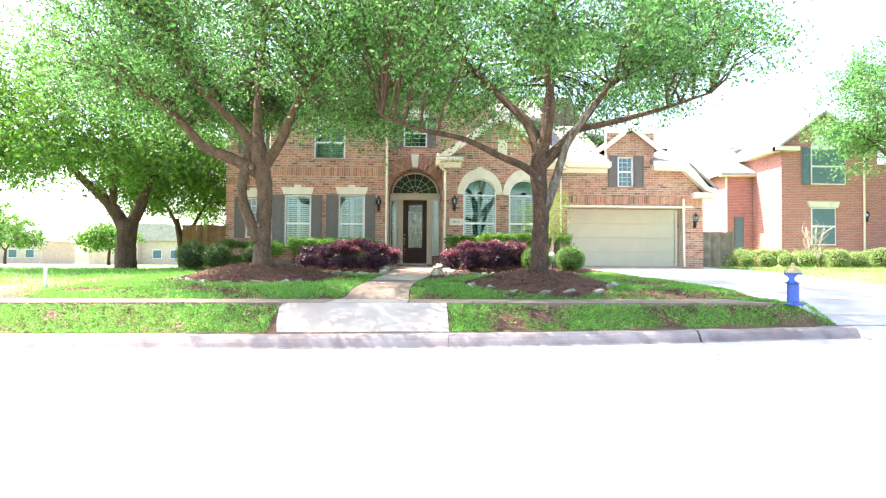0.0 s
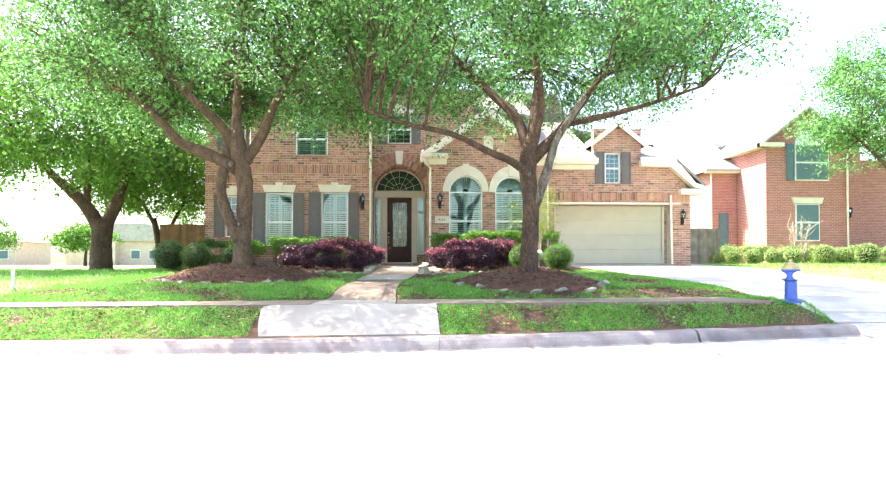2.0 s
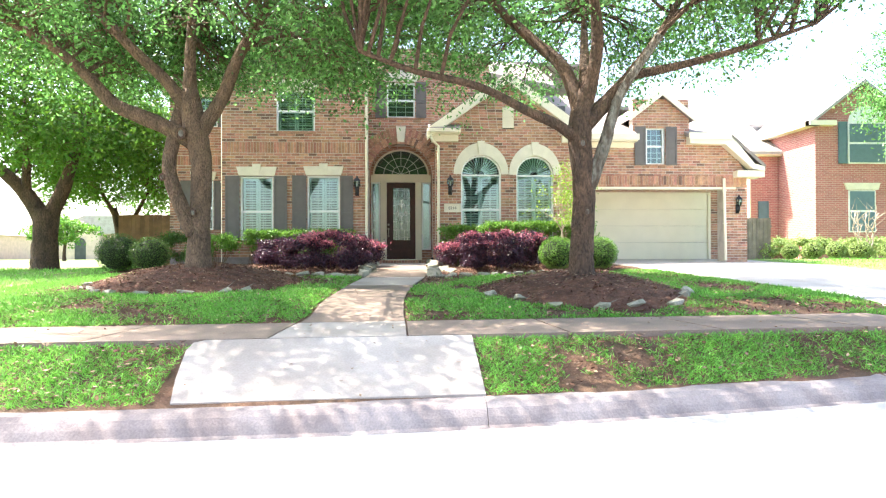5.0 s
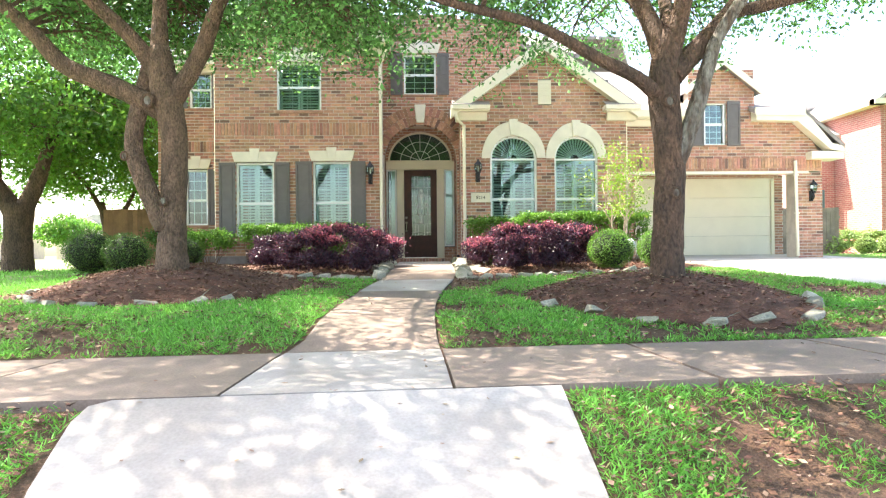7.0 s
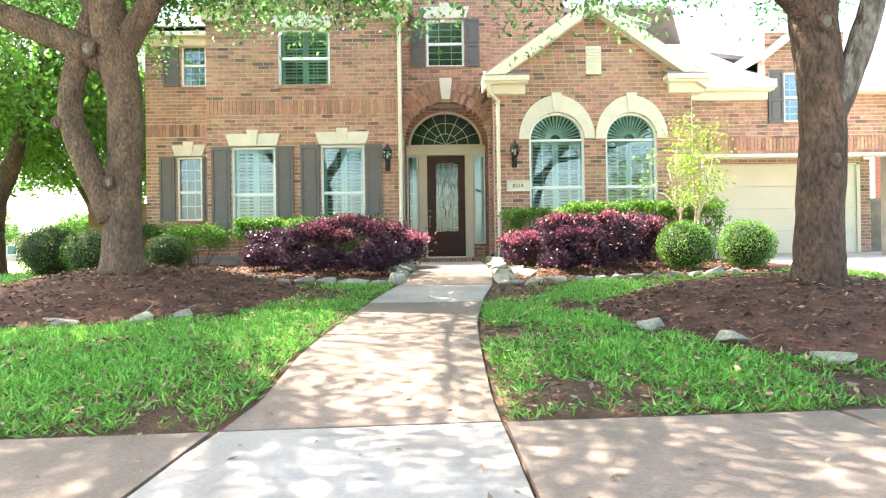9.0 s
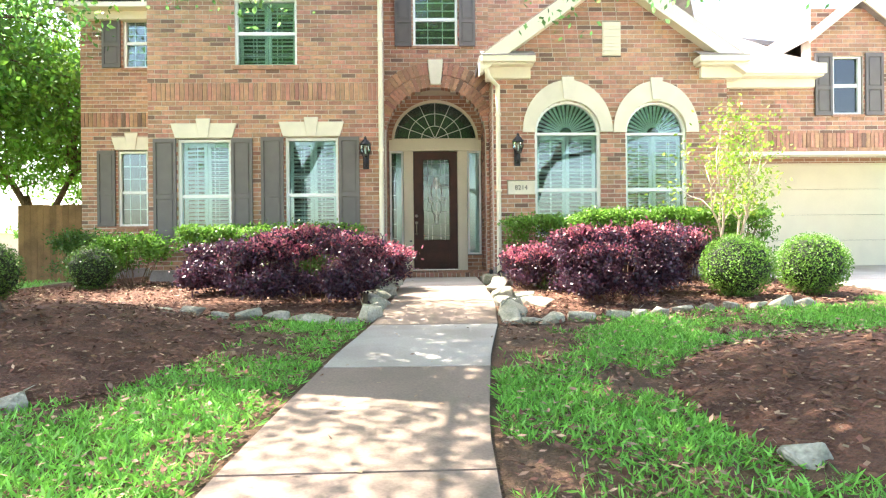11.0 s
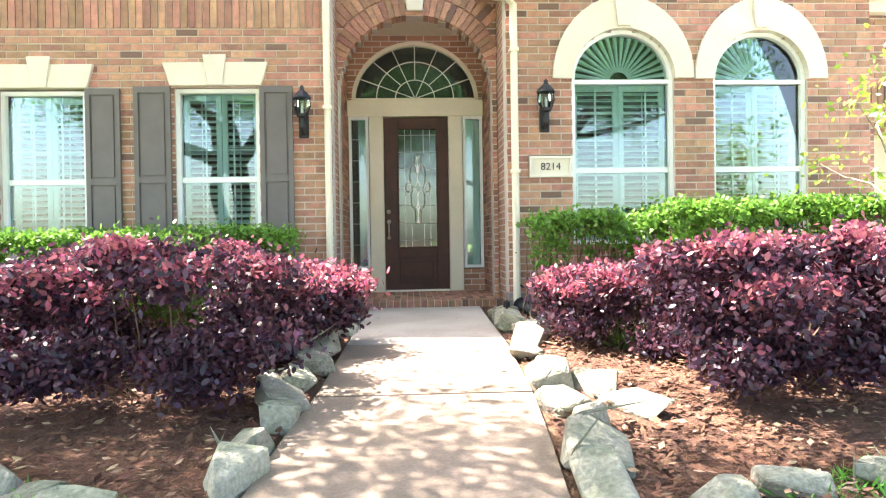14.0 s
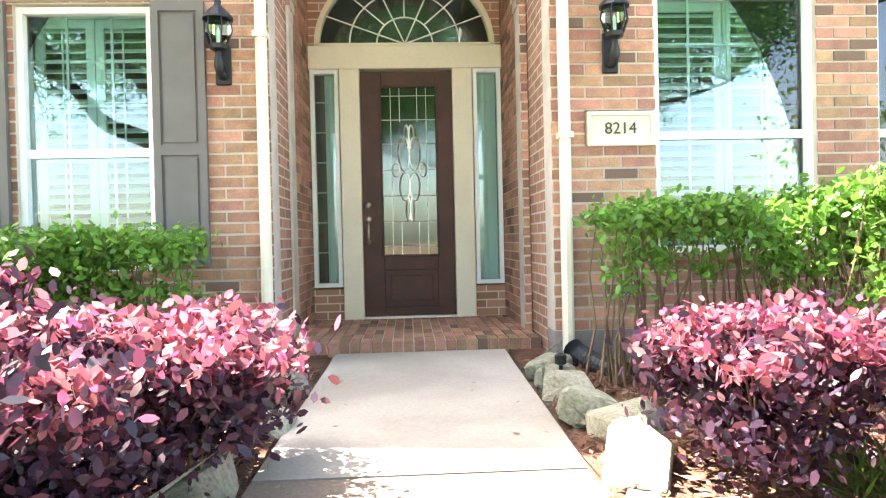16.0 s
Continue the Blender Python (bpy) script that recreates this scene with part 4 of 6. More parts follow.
for s in (-1, 1):
    a, b = sorted((s * 0.67, s * 0.95))
    bm = box(bmesh.new(), a, a + 0.04, Y_D - 0.04, Y_D + 0.05, 1.46, 3.62)
    box(bm, b - 0.04, b, Y_D - 0.04, Y_D + 0.05, 1.46, 3.62)
    box(bm, a + 0.04, b - 0.04, Y_D - 0.04, Y_D + 0.05, 1.46, 1.5)
    box(bm, a + 0.04, b - 0.04, Y_D - 0.04, Y_D + 0.05, 3.58, 3.62)
    for i in range(1, 7):
        box(bm, a + 0.04, b - 0.04, Y_D + 0.01, Y_D + 0.02, 1.5 + i * 0.3, 1.51 + i * 0.3)
    under(part("sidelight", bm, M_WHITE), entry)
    g = under(part("sidelight_pane", box(bmesh.new(), a + 0.04, b - 0.04, Y_D - 0.003, Y_D + 0.003, 1.5, 3.58), M_GLASS), entry)
    g.visible_shadow = False
    under(part("sidelight_blind", box(bmesh.new(), a + 0.04 + (0.09 if s < 0 else 0), b - 0.04, Y_D + 0.09, Y_D + 0.1, 1.47, 3.6), M_LOUVRE, None, "pale blind behind the sidelight"), entry)
bm = bmesh.new()
pts = [(math.cos(math.pi * i / n), math.sin(math.pi * i / n)) for i in range(n + 1)]
for (a, b), (c, d) in zip(pts, pts[1:]):
    prism(bm, [(0.90 * a, 3.85 + 0.83 * b), (0.90 * c, 3.85 + 0.83 * d), (0.85 * c, 3.85 + 0.78 * d), (0.85 * a, 3.85 + 0.78 * b)], Y_D - 0.05, Y_D + 0.06)
box(bm, -0.9, 0.9, Y_D - 0.05, Y_D + 0.06, 3.852, 3.88)
under(part("fanlight_frame", bm, M_TRIM), entry)
bm = bmesh.new()
for r in (0.28, 0.55):
    tube(bm, [(r * c, Y_D, 3.88 + r * 0.95 * s) for c, s in pts], [0.008] * len(pts), 5)
for i in range(1, 8):
    a = math.pi * i / 8
    tube(bm, [(0.02 * math.cos(a) if i % 2 else 0.28 * math.cos(a), Y_D, 3.88 + (0.02 if i % 2 else 0.27) * math.sin(a)), (0.85 * math.cos(a), Y_D, 3.87 + 0.77 * math.sin(a))], [0.008, 0.008], 5)
under(part("fanlight_bars", bm, M_WHITE), entry)
g = under(part("fanlight_pane", prism(bmesh.new(), [(0.85 * c, 3.87 + 0.77 * s) for c, s in pts], Y_D + 0.012, Y_D + 0.018), M_GLASS), entry)
g.visible_shadow = False
bm = bmesh.new()
for a, b, c, d in ((-0.455, -0.25, 1.16, 3.6), (0.285, 0.455, 1.16, 3.6), (-0.25, 0.285, 3.44, 3.6), (-0.25, 0.285, 1.16, 1.25), (-0.25, 0.285, 1.62, 1.77)):
    box(bm, a, b, Y_D - 0.025, Y_D + 0.025, c, d)
box(bm, -0.25, 0.285, Y_D - 0.005, Y_D + 0.02, 1.25, 1.62)
box(bm, -0.19, 0.225, Y_D - 0.022, Y_D - 0.005, 1.31, 1.56)
for a, b, c, d in ((-0.27, -0.25, 1.75, 3.46), (0.285, 0.305, 1.75, 3.46), (-0.25, 0.285, 3.44, 3.46), (-0.25, 0.285, 1.75, 1.77)):
    box(bm, a, b, Y_D - 0.04, Y_D - 0.0255, c, d)
leaf = under(part("door_leaf", bm, M_WOOD, None, "dark mahogany door leaf", bevel=0.004), entry)
g = under(part("leaded_pane", box(bmesh.new(), -0.25, 0.285, Y_D + 0.003, Y_D + 0.008, 1.77, 3.44), M_LEAD, None, "bevelled leaded glass"), entry)
g.visible_shadow = False
bm = bmesh.new()
yc, cx = Y_D - 0.002, 0.018
for x in (-0.16, -0.07, 0.105, 0.195):
    tube(bm, [(x, yc, 1.77), (x, yc, 2.1 if abs(x - cx) < 0.12 else 3.44)], [0.004] * 2, 5)
    tube(bm, [(x, yc, 3.1), (x, yc, 3.44)], [0.004] * 2, 5)
for z in (1.86, 2.1, 2.36, 2.62, 2.88, 3.12, 3.36):
    tube(bm, [(-0.25, yc, z), (0.285, yc, z)], [0.004] * 2, 5)
for s in (-1, 1):
    for a, b, w, h in ((2.78, 0.0, 0.11, 0.17), (2.45, 0.0, 0.10, 0.14), (2.62, 0.10, 0.07, 0.07), (2.95, 0.0, 0.05, 0.12), (2.22, 0.0, 0.04, 0.12)):
        ring = [(cx + s * (b + w * (0.5 - 0.5 * math.cos(t))) * 1.0, yc - 0.004, a + h * math.sin(t)) for t in np.linspace(0, 2 * math.pi, 14)]
        tube(bm, ring, [0.010] * 14, 5)
under(part("came_scrolls", bm, M_CAME, None, "silvery lead scrollwork"), entry)
bm = bmesh.new()
for z, r in ((2.27, 0.032), (2.13, 0.032)):
    tube(bm, [(-0.40, Y_D - 0.026, z), (-0.40, Y_D - 0.05, z)], [r, r * 0.8], 12)
tube(bm, [(-0.40, Y_D - 0.04, 2.11), (-0.40, Y_D - 0.085, 2.06), (-0.40, Y_D - 0.085, 1.95), (-0.40, Y_D - 0.04, 1.90)], [0.010, 0.013, 0.013, 0.01], 8)
tube(bm, [(-0.40, Y_D - 0.026, 1.90), (-0.40, Y_D - 0.045, 1.90)], [0.026, 0.022], 12)
under(part("door_handle", bm, M_NICKEL, None, "nickel lock and handle set", smooth=True), entry)
under(part("threshold", box(bmesh.new(), -0.46, 0.46, Y_D - 0.09, Y_D + 0.05, 1.137, 1.16), M_NICKEL), entry)
# garage door
garage = thing("door_2", (8, 24.44, 1.12), "wide plain cream sectional garage door", "garage door", kind="structure")
for i in range(4):
    under(part("door_panel", box(bmesh.new(), 5.58, 10.40, 24.46, 24.52, 1.125 + i * 0.56, 1.68 + i * 0.56), M_GARAGE, bevel=0.004), garage)
bm = box(bmesh.new(), 10.33, 10.42, 24.42, 24.5, 1.12, 3.37)
box(bm, 5.56, 10.42, 24.42, 24.455, 3.33, 3.40)
under(part("garage_frame", bm, M_TRIM), garage)


def downspout(pts, label):
    bm = bmesh.new()
    tube(bm, pts, [0.042] * len(pts), 8)
    for f in (0.15, 0.55):
        p = Vector(pts[-2]).lerp(Vector(pts[-1]), f)
        box(bm, p.x - 0.05, p.x + 0.05, p.y - 0.05, p.y + 0.05, p.z - 0.02, p.z + 0.02)
    tagged(part("downspout", bm, M_TRIM), label, "downspout")


downspout([(-0.80, Y_L - 0.25, 6.35), (-0.88, Y_L - 0.15, 6.2), (-1.0, Y_L - 0.06, 6.05), (-1.0, Y_L - 0.06, 1.15)], "cream metal downspout on the corner of the brick front")
downspout([(0.85, Y_R - 0.25, 4.72), (0.90, Y_R - 0.22, 4.58), (1.08, Y_R - 0.06, 4.45), (1.08, Y_R - 0.06, 1.1)], "cream metal downspout beside the arched window front")
downspout([(5.25, Y_R + 0.2, 4.6), (5.26, Y_R + 0.2, 1.1)], "cream metal downspout between gable and garage")
downspout([(9.82, Y_G - 0.05, 3.6), (9.86, Y_G - 0.05, 1.1)], "cream metal downspout on the garage column")
downspout([(-5.18, Y_L + 0.3, 6.3), (-5.18, Y_L + 0.3, 1.1)], "cream metal downspout in the wall corner")

# ---- trees ----


def bent(a, b, sag, seed, n=5):
    r = random.Random(seed)
    a, b = Vector(a), Vector(b)
    d = (b - a).length
    return [a.lerp(b, i / n) + Vector((r.uniform(-1, 1), r.uniform(-1, 1), r.uniform(-1, 1))) * d * 0.045 * (0 < i < n) + Vector((0, 0, sag * d * math.sin(math.pi * i / n))) for i in range(n + 1)]


def smooth_path(pts, n=4):
    out = []
    p = [Vector(q) for q in pts]
    for i in range(len(p) - 1):
        a, b, c, d = p[max(i - 1, 0)], p[i], p[i + 1], p[min(i + 2, len(p) - 1)]
        for k in range(n):
            t = k / n
            out.append(0.5 * (2 * b + (c - a) * t + (2 * a - 5 * b + 4 * c - d) * t * t + (3 * b - a - 3 * c + d) * t ** 3))
    return out + [p[-1]]


def tree(name, base, trunk, limbs, crown, clumps, count, size, label, bark, leaf, seed, spread=0.62, extra=(), boughs=()):
    """A trunk and limbs along given lines, branches out to clumps spread in the crown, and leaves round them."""
    ob = thing(name, base, label, "tree")
    pts = smooth_path(trunk[0], 5)
    rad = [interp(i / (len(pts) - 1), np.linspace(0, 1, len(trunk[1])), trunk[1]) for i in range(len(pts))]
    under(part("trunk", tube(bmesh.new(), pts, rad, 14, 0.05, seed), bark, smooth=True), ob)
    tips = []
    for k, (line, r0, r1) in enumerate(limbs):
        lp = smooth_path(line, 5)
        under(part("limb", tube(bmesh.new(), lp, [r0 + (r1 - r0) * i / (len(lp) - 1) for i in range(len(lp))], 10, 0.06, seed + k), bark, smooth=True), ob)
        tips += lp[len(lp) // 3:]
    for line, r0, r1, mat in extra:
        lp = smooth_path(line, 5)
        under(part("limb", tube(bmesh.new(), lp, [r0 + (r1 - r0) * i / (len(lp) - 1) for i in range(len(lp))], 10, 0.07, seed + 50), mat, smooth=True), ob)
        tips += lp[len(lp) // 2:]
    r = random.Random(seed)
    (cx, cy, cz), (rx, ry, rz) = crown
    centres = []
    while len(centres) < clumps:
        v = Vector((r.gauss(0, 1), r.gauss(0, 1), r.gauss(0, 1))).normalized() * r.uniform(0.35, 1.0) ** 0.6
        # the underside is a shallow dome, so that the limbs show below it
        floor = -0.25 - 0.5 * min(1.0, math.hypot(v.x, v.y * 0.8)) ** 2
        if v.z < floor - 0.08:
            if r.random() < 0.55:
                continue
            v.z = floor + r.uniform(-0.08, 0.12)
        centres.append(Vector((cx + v.x * rx, cy + v.y * ry, cz + v.z * rz)))
    for x0, x1, y0, y1, z0, z1, n in boughs:
        centres += [Vector((r.uniform(x0, x1), r.uniform(y0, y1), r.uniform(z0, z1))) for _ in range(n)]
    bm = bmesh.new()
    sprays, wide = [], []
    for k, c in enumerate(centres):
        near = min(tips, key=lambda t: (t - c).length)
        line = bent(near, c, 0.08, seed + k, 4)
        tube(bm, line, [0.034, 0.027, 0.019, 0.012, 0.006], 5)
        for j in range(9):
            e = c + Vector((r.gauss(0, 0.62), r.gauss(0, 0.62), r.gauss(0, 0.34))) * spread
            if j < 4:
                tube(bm, bent(line[2 + j % 2], e, 0.05, seed + k * 7 + j, 3), [0.014, 0.010, 0.007, 0.003], 4)
            sprays.append(e)
            wide.append(spread * r.uniform(0.16, 0.36))
    under(part("branch", bm, bark), ob)
    leaves("crown", sprays, wide, count, size, leaf, ob, seed, 0.7, 0.35, 0.5)
    return ob


tree("oak_tree", (2.92, 13.4, 0.9),
     ([(2.93, 13.4, 0.80), (2.92, 13.4, 1.05), (2.93, 13.4, 1.5), (2.97, 13.4, 2.4), (2.90, 13.4, 3.3), (3.0, 13.45, 4.0)], [0.32, 0.215, 0.185, 0.18, 0.19, 0.14]),
     [([(2.90, 13.4, 3.15), (2.5, 13.2, 3.38), (1.92, 13.0, 3.58), (1.18, 12.8, 3.88), (0.2, 12.6, 4.05), (-0.6, 12.5, 4.3)], 0.10, 0.03),
      ([(2.93, 13.4, 3.6), (2.7, 13.6, 4.4), (2.2, 13.9, 5.0), (1.4, 14.2, 5.9), (0.6, 14.4, 7.0)], 0.14, 0.04),
      ([(3.0, 13.45, 3.7), (3.15, 13.2, 4.7), (3.0, 12.9, 5.8), (3.3, 12.6, 7.5)], 0.13, 0.04),
      ([(3.0, 13.4, 3.45), (3.4, 13.5, 3.85), (3.85, 13.6, 4.35), (4.5, 13.8, 5.2), (5.2, 14, 6.4)], 0.15, 0.04),
      ([(3.8, 13.6, 4.3), (4.6, 13.5, 4.45), (5.6, 13.3, 4.7), (6.8, 13.2, 5.1)], 0.09, 0.025),
      ([(3.0, 13.45, 4.0), (3.3, 14.5, 5.2), (3.6, 15.6, 6.2)], 0.11, 0.03)],
     ((3.3, 13.9, 6.6), (4.9, 5.4, 2.9)), 250, 100000, 0.095, "spreading live oak with a scarred dark trunk in a mulch mound", M_BARK, M_OAK, 11, 0.8,
     extra=[([(3.02, 13.38, 2.35), (3.22, 13.3, 2.9), (3.40, 13.3, 3.5), (3.6, 13.3, 4.0), (4.1, 13.0, 4.8)], 0.12, 0.06, M_BARKL)])
tree("oak_tree", (-3.75, 15.35, 1.0),
     ([(-3.75, 15.35, 0.95), (-3.77, 15.35, 1.25), (-3.75, 15.35, 2.0), (-3.72, 15.35, 3.0), (-3.85, 15.35, 3.7), (-3.95, 15.4, 4.4)], [0.33, 0.225, 0.185, 0.185, 0.22, 0.15]),
     [([(-3.9, 15.35, 3.45), (-4.4, 15.3, 3.72), (-5.2, 15.2, 4.06), (-5.6, 15.1, 4.5), (-6.2, 14.9, 5.05), (-7.2, 14.7, 5.6)], 0.17, 0.06),
      ([(-3.9, 15.4, 3.9), (-4.3, 15.3, 4.5), (-4.9, 15.1, 5.1), (-5.6, 14.9, 5.9), (-6.2, 14.7, 6.9)], 0.14, 0.05),
      ([(-3.95, 15.4, 4.3), (-3.95, 15.5, 5.4), (-3.8, 15.6, 7.4)], 0.14, 0.05),
      ([(-3.75, 15.35, 3.6), (-3.3, 15.3, 4.3), (-2.95, 15.2, 5.1), (-2.2, 15.1, 6.2), (-1.4, 15.0, 6.8)], 0.15, 0.05),
      ([(-2.9, 15.2, 5.15), (-2.0, 15.8, 5.7), (-1.2, 16.5, 6.1)], 0.07, 0.03)],
     ((-4.1, 15.0, 6.5), (4.7, 5.0, 2.9)), 290, 128000, 0.095, "large live oak with knotted trunk in a mulch mound", M_TANBARK, M_OAK, 23, 0.8,
     extra=[([(-3.85, 15.3, 1.7), (-4.05, 15.25, 2.2), (-4.28, 15.25, 2.9), (-4.2, 15.35, 3.6), (-4.15, 15.6, 4.3)], 0.15, 0.11, M_TANBARK)],
     boughs=((-7.4, -1.6, 16.8, 19.3, 5.3, 7.2, 90), (-1.6, 1.4, 16.8, 19.2, 6.5, 8.0, 40), (-6.5, -2.2, 8.8, 11.5, 5.9, 7.6, 46), (-2.2, 1.6, 8.2, 11.0, 6.1, 7.6, 30), (-2.6, -0.6, 14.0, 16.5, 4.5, 5.4, 10)))
tree("oak_tree", (-10.7, 23.4, 0.85),
     ([(-10.7, 23.4, 0.7), (-10.7, 23.4, 1.0), (-10.7, 23.4, 1.8), (-10.65, 23.4, 2.7)], [0.55, 0.40, 0.34, 0.36]),
     [([(-10.75, 23.4, 2.4), (-11.3, 23.3, 3.3), (-12.2, 23.1, 4.2), (-13.2, 22.9, 5.4)], 0.28, 0.07),
      ([(-10.6, 23.4, 2.4), (-10.2, 23.5, 3.4), (-9.8, 23.5, 4.6), (-9.3, 23.5, 6.2)], 0.26, 0.07),
      ([(-11.2, 23.3, 3.2), (-11.0, 23.0, 4.6), (-10.9, 22.6, 6.4)], 0.15, 0.05)],
     ((-12.3, 22.8, 5.9), (5.2, 4.2, 3.3)), 150, 56000, 0.15, "dark spreading oak on the side lawn", M_BARK, M_OAKB, 37, 1.05)
tree("shade_tree", (-9.9, 27, 0.9),
     ([(-9.9, 27, 0.85), (-9.95, 27, 1.8), (-10.2, 27, 3.0)], [0.2, 0.16, 0.1]),
     [([(-9.9, 27, 1.2), (-9.6, 27, 2.4), (-9.0, 27, 3.6)], 0.12, 0.05), ([(-10.1, 27, 2.6), (-10.6, 26.8, 3.6), (-11.2, 26.6, 4.2)], 0.09, 0.04)],
     ((-10.2, 27, 4.6), (2.9, 2.4, 2.4)), 60, 30000, 0.14, "bright green young tree beside the cedar fence", M_BARK, M_OAKB, 41, 0.95)
tree("shade_tree", (21.4, 25, 0.9),
     ([(21.4, 25, 0.8), (21.4, 25, 2.0), (21.3, 25, 4.0)], [0.3, 0.22, 0.16]),
     [([(21.3, 25, 3.6), (20.0, 25, 5.2), (18.9, 25, 6.2)], 0.12, 0.04), ([(21.3, 25, 3.8), (21.8, 25, 6), (21.6, 25, 8)], 0.13, 0.04)],
     ((21.5, 25, 7.5), (4.2, 3.2, 3.4)), 100, 60000, 0.13, "leafy green street tree on the neighbouring lawn", M_BARK, M_OAK, 43, 0.95)
for k, (x, y, h, w) in enumerate(((-42, 62, 7.5, 4.2), (-33, 70, 5.5, 2.8), (-24, 75, 5.5, 2.6), (-15.5, 66, 6.5, 3.6), (-50, 80, 7, 4), (-12, 90, 8, 4))):
    tree("park_tree", (x, y, ground_z(x, y)),
         ([(x, y, ground_z(x, y) - 0.1), (x, y, 1.6), (x + 0.1, y, 2.6)], [0.2, 0.16, 0.12]),
         [([(x, y, 2.4), (x - 0.8, y, 3.4), (x - 1.4, y, h * 0.6)], 0.1, 0.04), ([(x, y, 2.4), (x + 0.7, y, 3.4), (x + 1.2, y, h * 0.65)], 0.1, 0.04)],
         ((x, y, h * 0.62), (w, w * 0.8, h * 0.33)), 30, 5000, 0.3, "distant young tree on the far green", M_BARK, M_OAKB, 60 + k, 0.8)


def scar(x, y, z, r, tree_ob):
    """A healed pruning scar: a swollen ring round a pale sunken face."""
    ring = [(x + r * math.cos(a), y, z + r * 1.2 * math.sin(a)) for a in np.linspace(0, 2 * math.pi, 17)]
    s = under(part("pruning_scar", tube(bmesh.new(), ring, [r * 0.42] * 17, 7, 0.1, 5), M_BARK, None, "healed pruning scar", smooth=True), tree_ob)
    under(part("scar_face", tube(bmesh.new(), [(x, y - 0.012, z), (x, y + 0.05, z)], [r * 0.9, r * 0.95], 12, 0.08, 6), M_BARKL), tree_ob)


oaks = [o for o in scene.objects if o.name.startswith("oak_tree")]
scar(-4.02, 15.12, 3.55, 0.075, oaks[1])
scar(-3.82, 15.15, 2.1, 0.05, oaks[1])
scar(-4.36, 15.13, 2.75, 0.045, oaks[1])
scar(2.97, 13.21, 2.0, 0.05, oaks[0])
scar(2.90, 13.20, 3.1, 0.055, oaks[0])

# ---- shrubs ----


def shrub(name, x, y, half, depth, top, mat, label, category, seed, count=9000, size=0.05, clear=0.25, group="", slim=0.5, tip=None, share=6):
    """A clipped shrub: stems, and leaves crowded towards a rounded, uneven outline."""
    g = ground_z(x, y)
    ob = thing(name, (x, y, g), label, category, group)
    r = random.Random(seed)
    zc, zh = (top + g + clear) / 2, (top - g - clear) / 2
    centres, bm = [], bmesh.new()
    n = int(60 * max(1, half))
    for k in range(n):
        v = Vector((r.gauss(0, 1), r.gauss(0, 1), r.gauss(0, 1))).normalized()
        p = Vector([math.copysign(abs(c) ** 0.62, c) for c in v]) * r.uniform(0.6, 1.02)
        c = Vector((x + p.x * half, y + p.y * depth, zc + p.z * zh))
        centres.append(c)
        if k % 3 == 0:
            foot = Vector((x + p.x * half * 0.35, y + p.y * depth * 0.35, g - 0.02))
            tube(bm, bent(foot, c, 0.0, seed + k, 4), [0.010, 0.008, 0.006, 0.004, 0.002], 4)
    tagged(under(part("stem", bm, M_TWIG), ob), kind="stuff")
    leaves("foliage", centres, [0.085 * r.uniform(0.6, 1.4) for _ in centres], count, size, mat, ob, seed, 0.6, 0.0, slim, oval=True)
    # pinker leaves over the upper part paint the sun on the shrub's top
    if tip:
        tops = [c + Vector((r.gauss(0, 0.05), r.gauss(0, 0.05), 0.05)) for c in centres if c.z > zc + zh * 0.2]
        leaves("sunlit_tops", tops, [0.08] * len(tops), count // share, size * 1.05, tip, ob, seed + 1, 0.5, -0.3, slim, oval=True)
    return ob


def hedge(name, x0, x1, y0, y1, z0, z1, mat, label, seed, count, size):
    """A hedge clipped flat on top, leggy below: stems, twigs and leaves crowded to its faces."""
    x, y = (x0 + x1) / 2, (y0 + y1) / 2
    ob = thing(name, (x, y, ground_z(x, y)), label, "hedge")
    r = random.Random(seed)
    centres, bm = [], bmesh.new()
    for k in range(int((x1 - x0) * 150)):
        p = Vector((r.uniform(x0, x1), r.uniform(y0, y1), z0 + (z1 - z0) * r.random() ** 0.6 if k % 2 else z1 - abs(r.gauss(0, 0.05))))
        if k % 2 and k % 3:
            p.y = y0 + abs(r.gauss(0, 0.05))
        p.z += 0.05 * noise.noise((p.x * 2.2, p.y * 2.2, seed))
        centres.append(p)
        if k % 3 == 0:
            foot = Vector((p.x + r.gauss(0, 0.08), y + r.gauss(0, 0.06), ground_z(p.x, y) - 0.02))
            tube(bm, bent(foot, p, 0.0, seed + k, 3), [0.010, 0.008, 0.006, 0.003], 4)
    tagged(under(part("stem", bm, M_TWIG), ob), kind="stuff")
    leaves("foliage", centres, [0.06 * r.uniform(0.6, 1.5) for _ in centres], count, size, mat, ob, seed, 0.6, 0.0, 0.5, oval=True)
    return ob


def ball(name, x, y, r0, mat, label, seed, count=7000, size=0.032, group="clipped balls", flat=0.9):
    g = ground_z(x, y)
    ob = thing(name, (x, y, g), label, "shrub", group)
    bm = bmesh.new()
    # solid core added to carry the shade inside the ball
    bmesh.ops.create_icosphere(bm, subdivisions=3, radius=1.0)
    for v in bm.verts:
        k = 0.84 + 0.1 * noise.noise(v.co * 3 + Vector((seed, 0, 0)))
        v.co = Vector((x + v.co.x * r0 * k, y + v.co.y * r0 * k, g + r0 * flat + v.co.z * r0 * flat * k))
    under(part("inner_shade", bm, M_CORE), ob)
    leaves("foliage", [(x, y, g + r0 * flat)], np.array([r0]), count, size, mat, ob, seed, flat, 0, 0.55, True)
    return ob


PURPLE = "clipped loropetalum shrub with dark purple leaves in mulch"
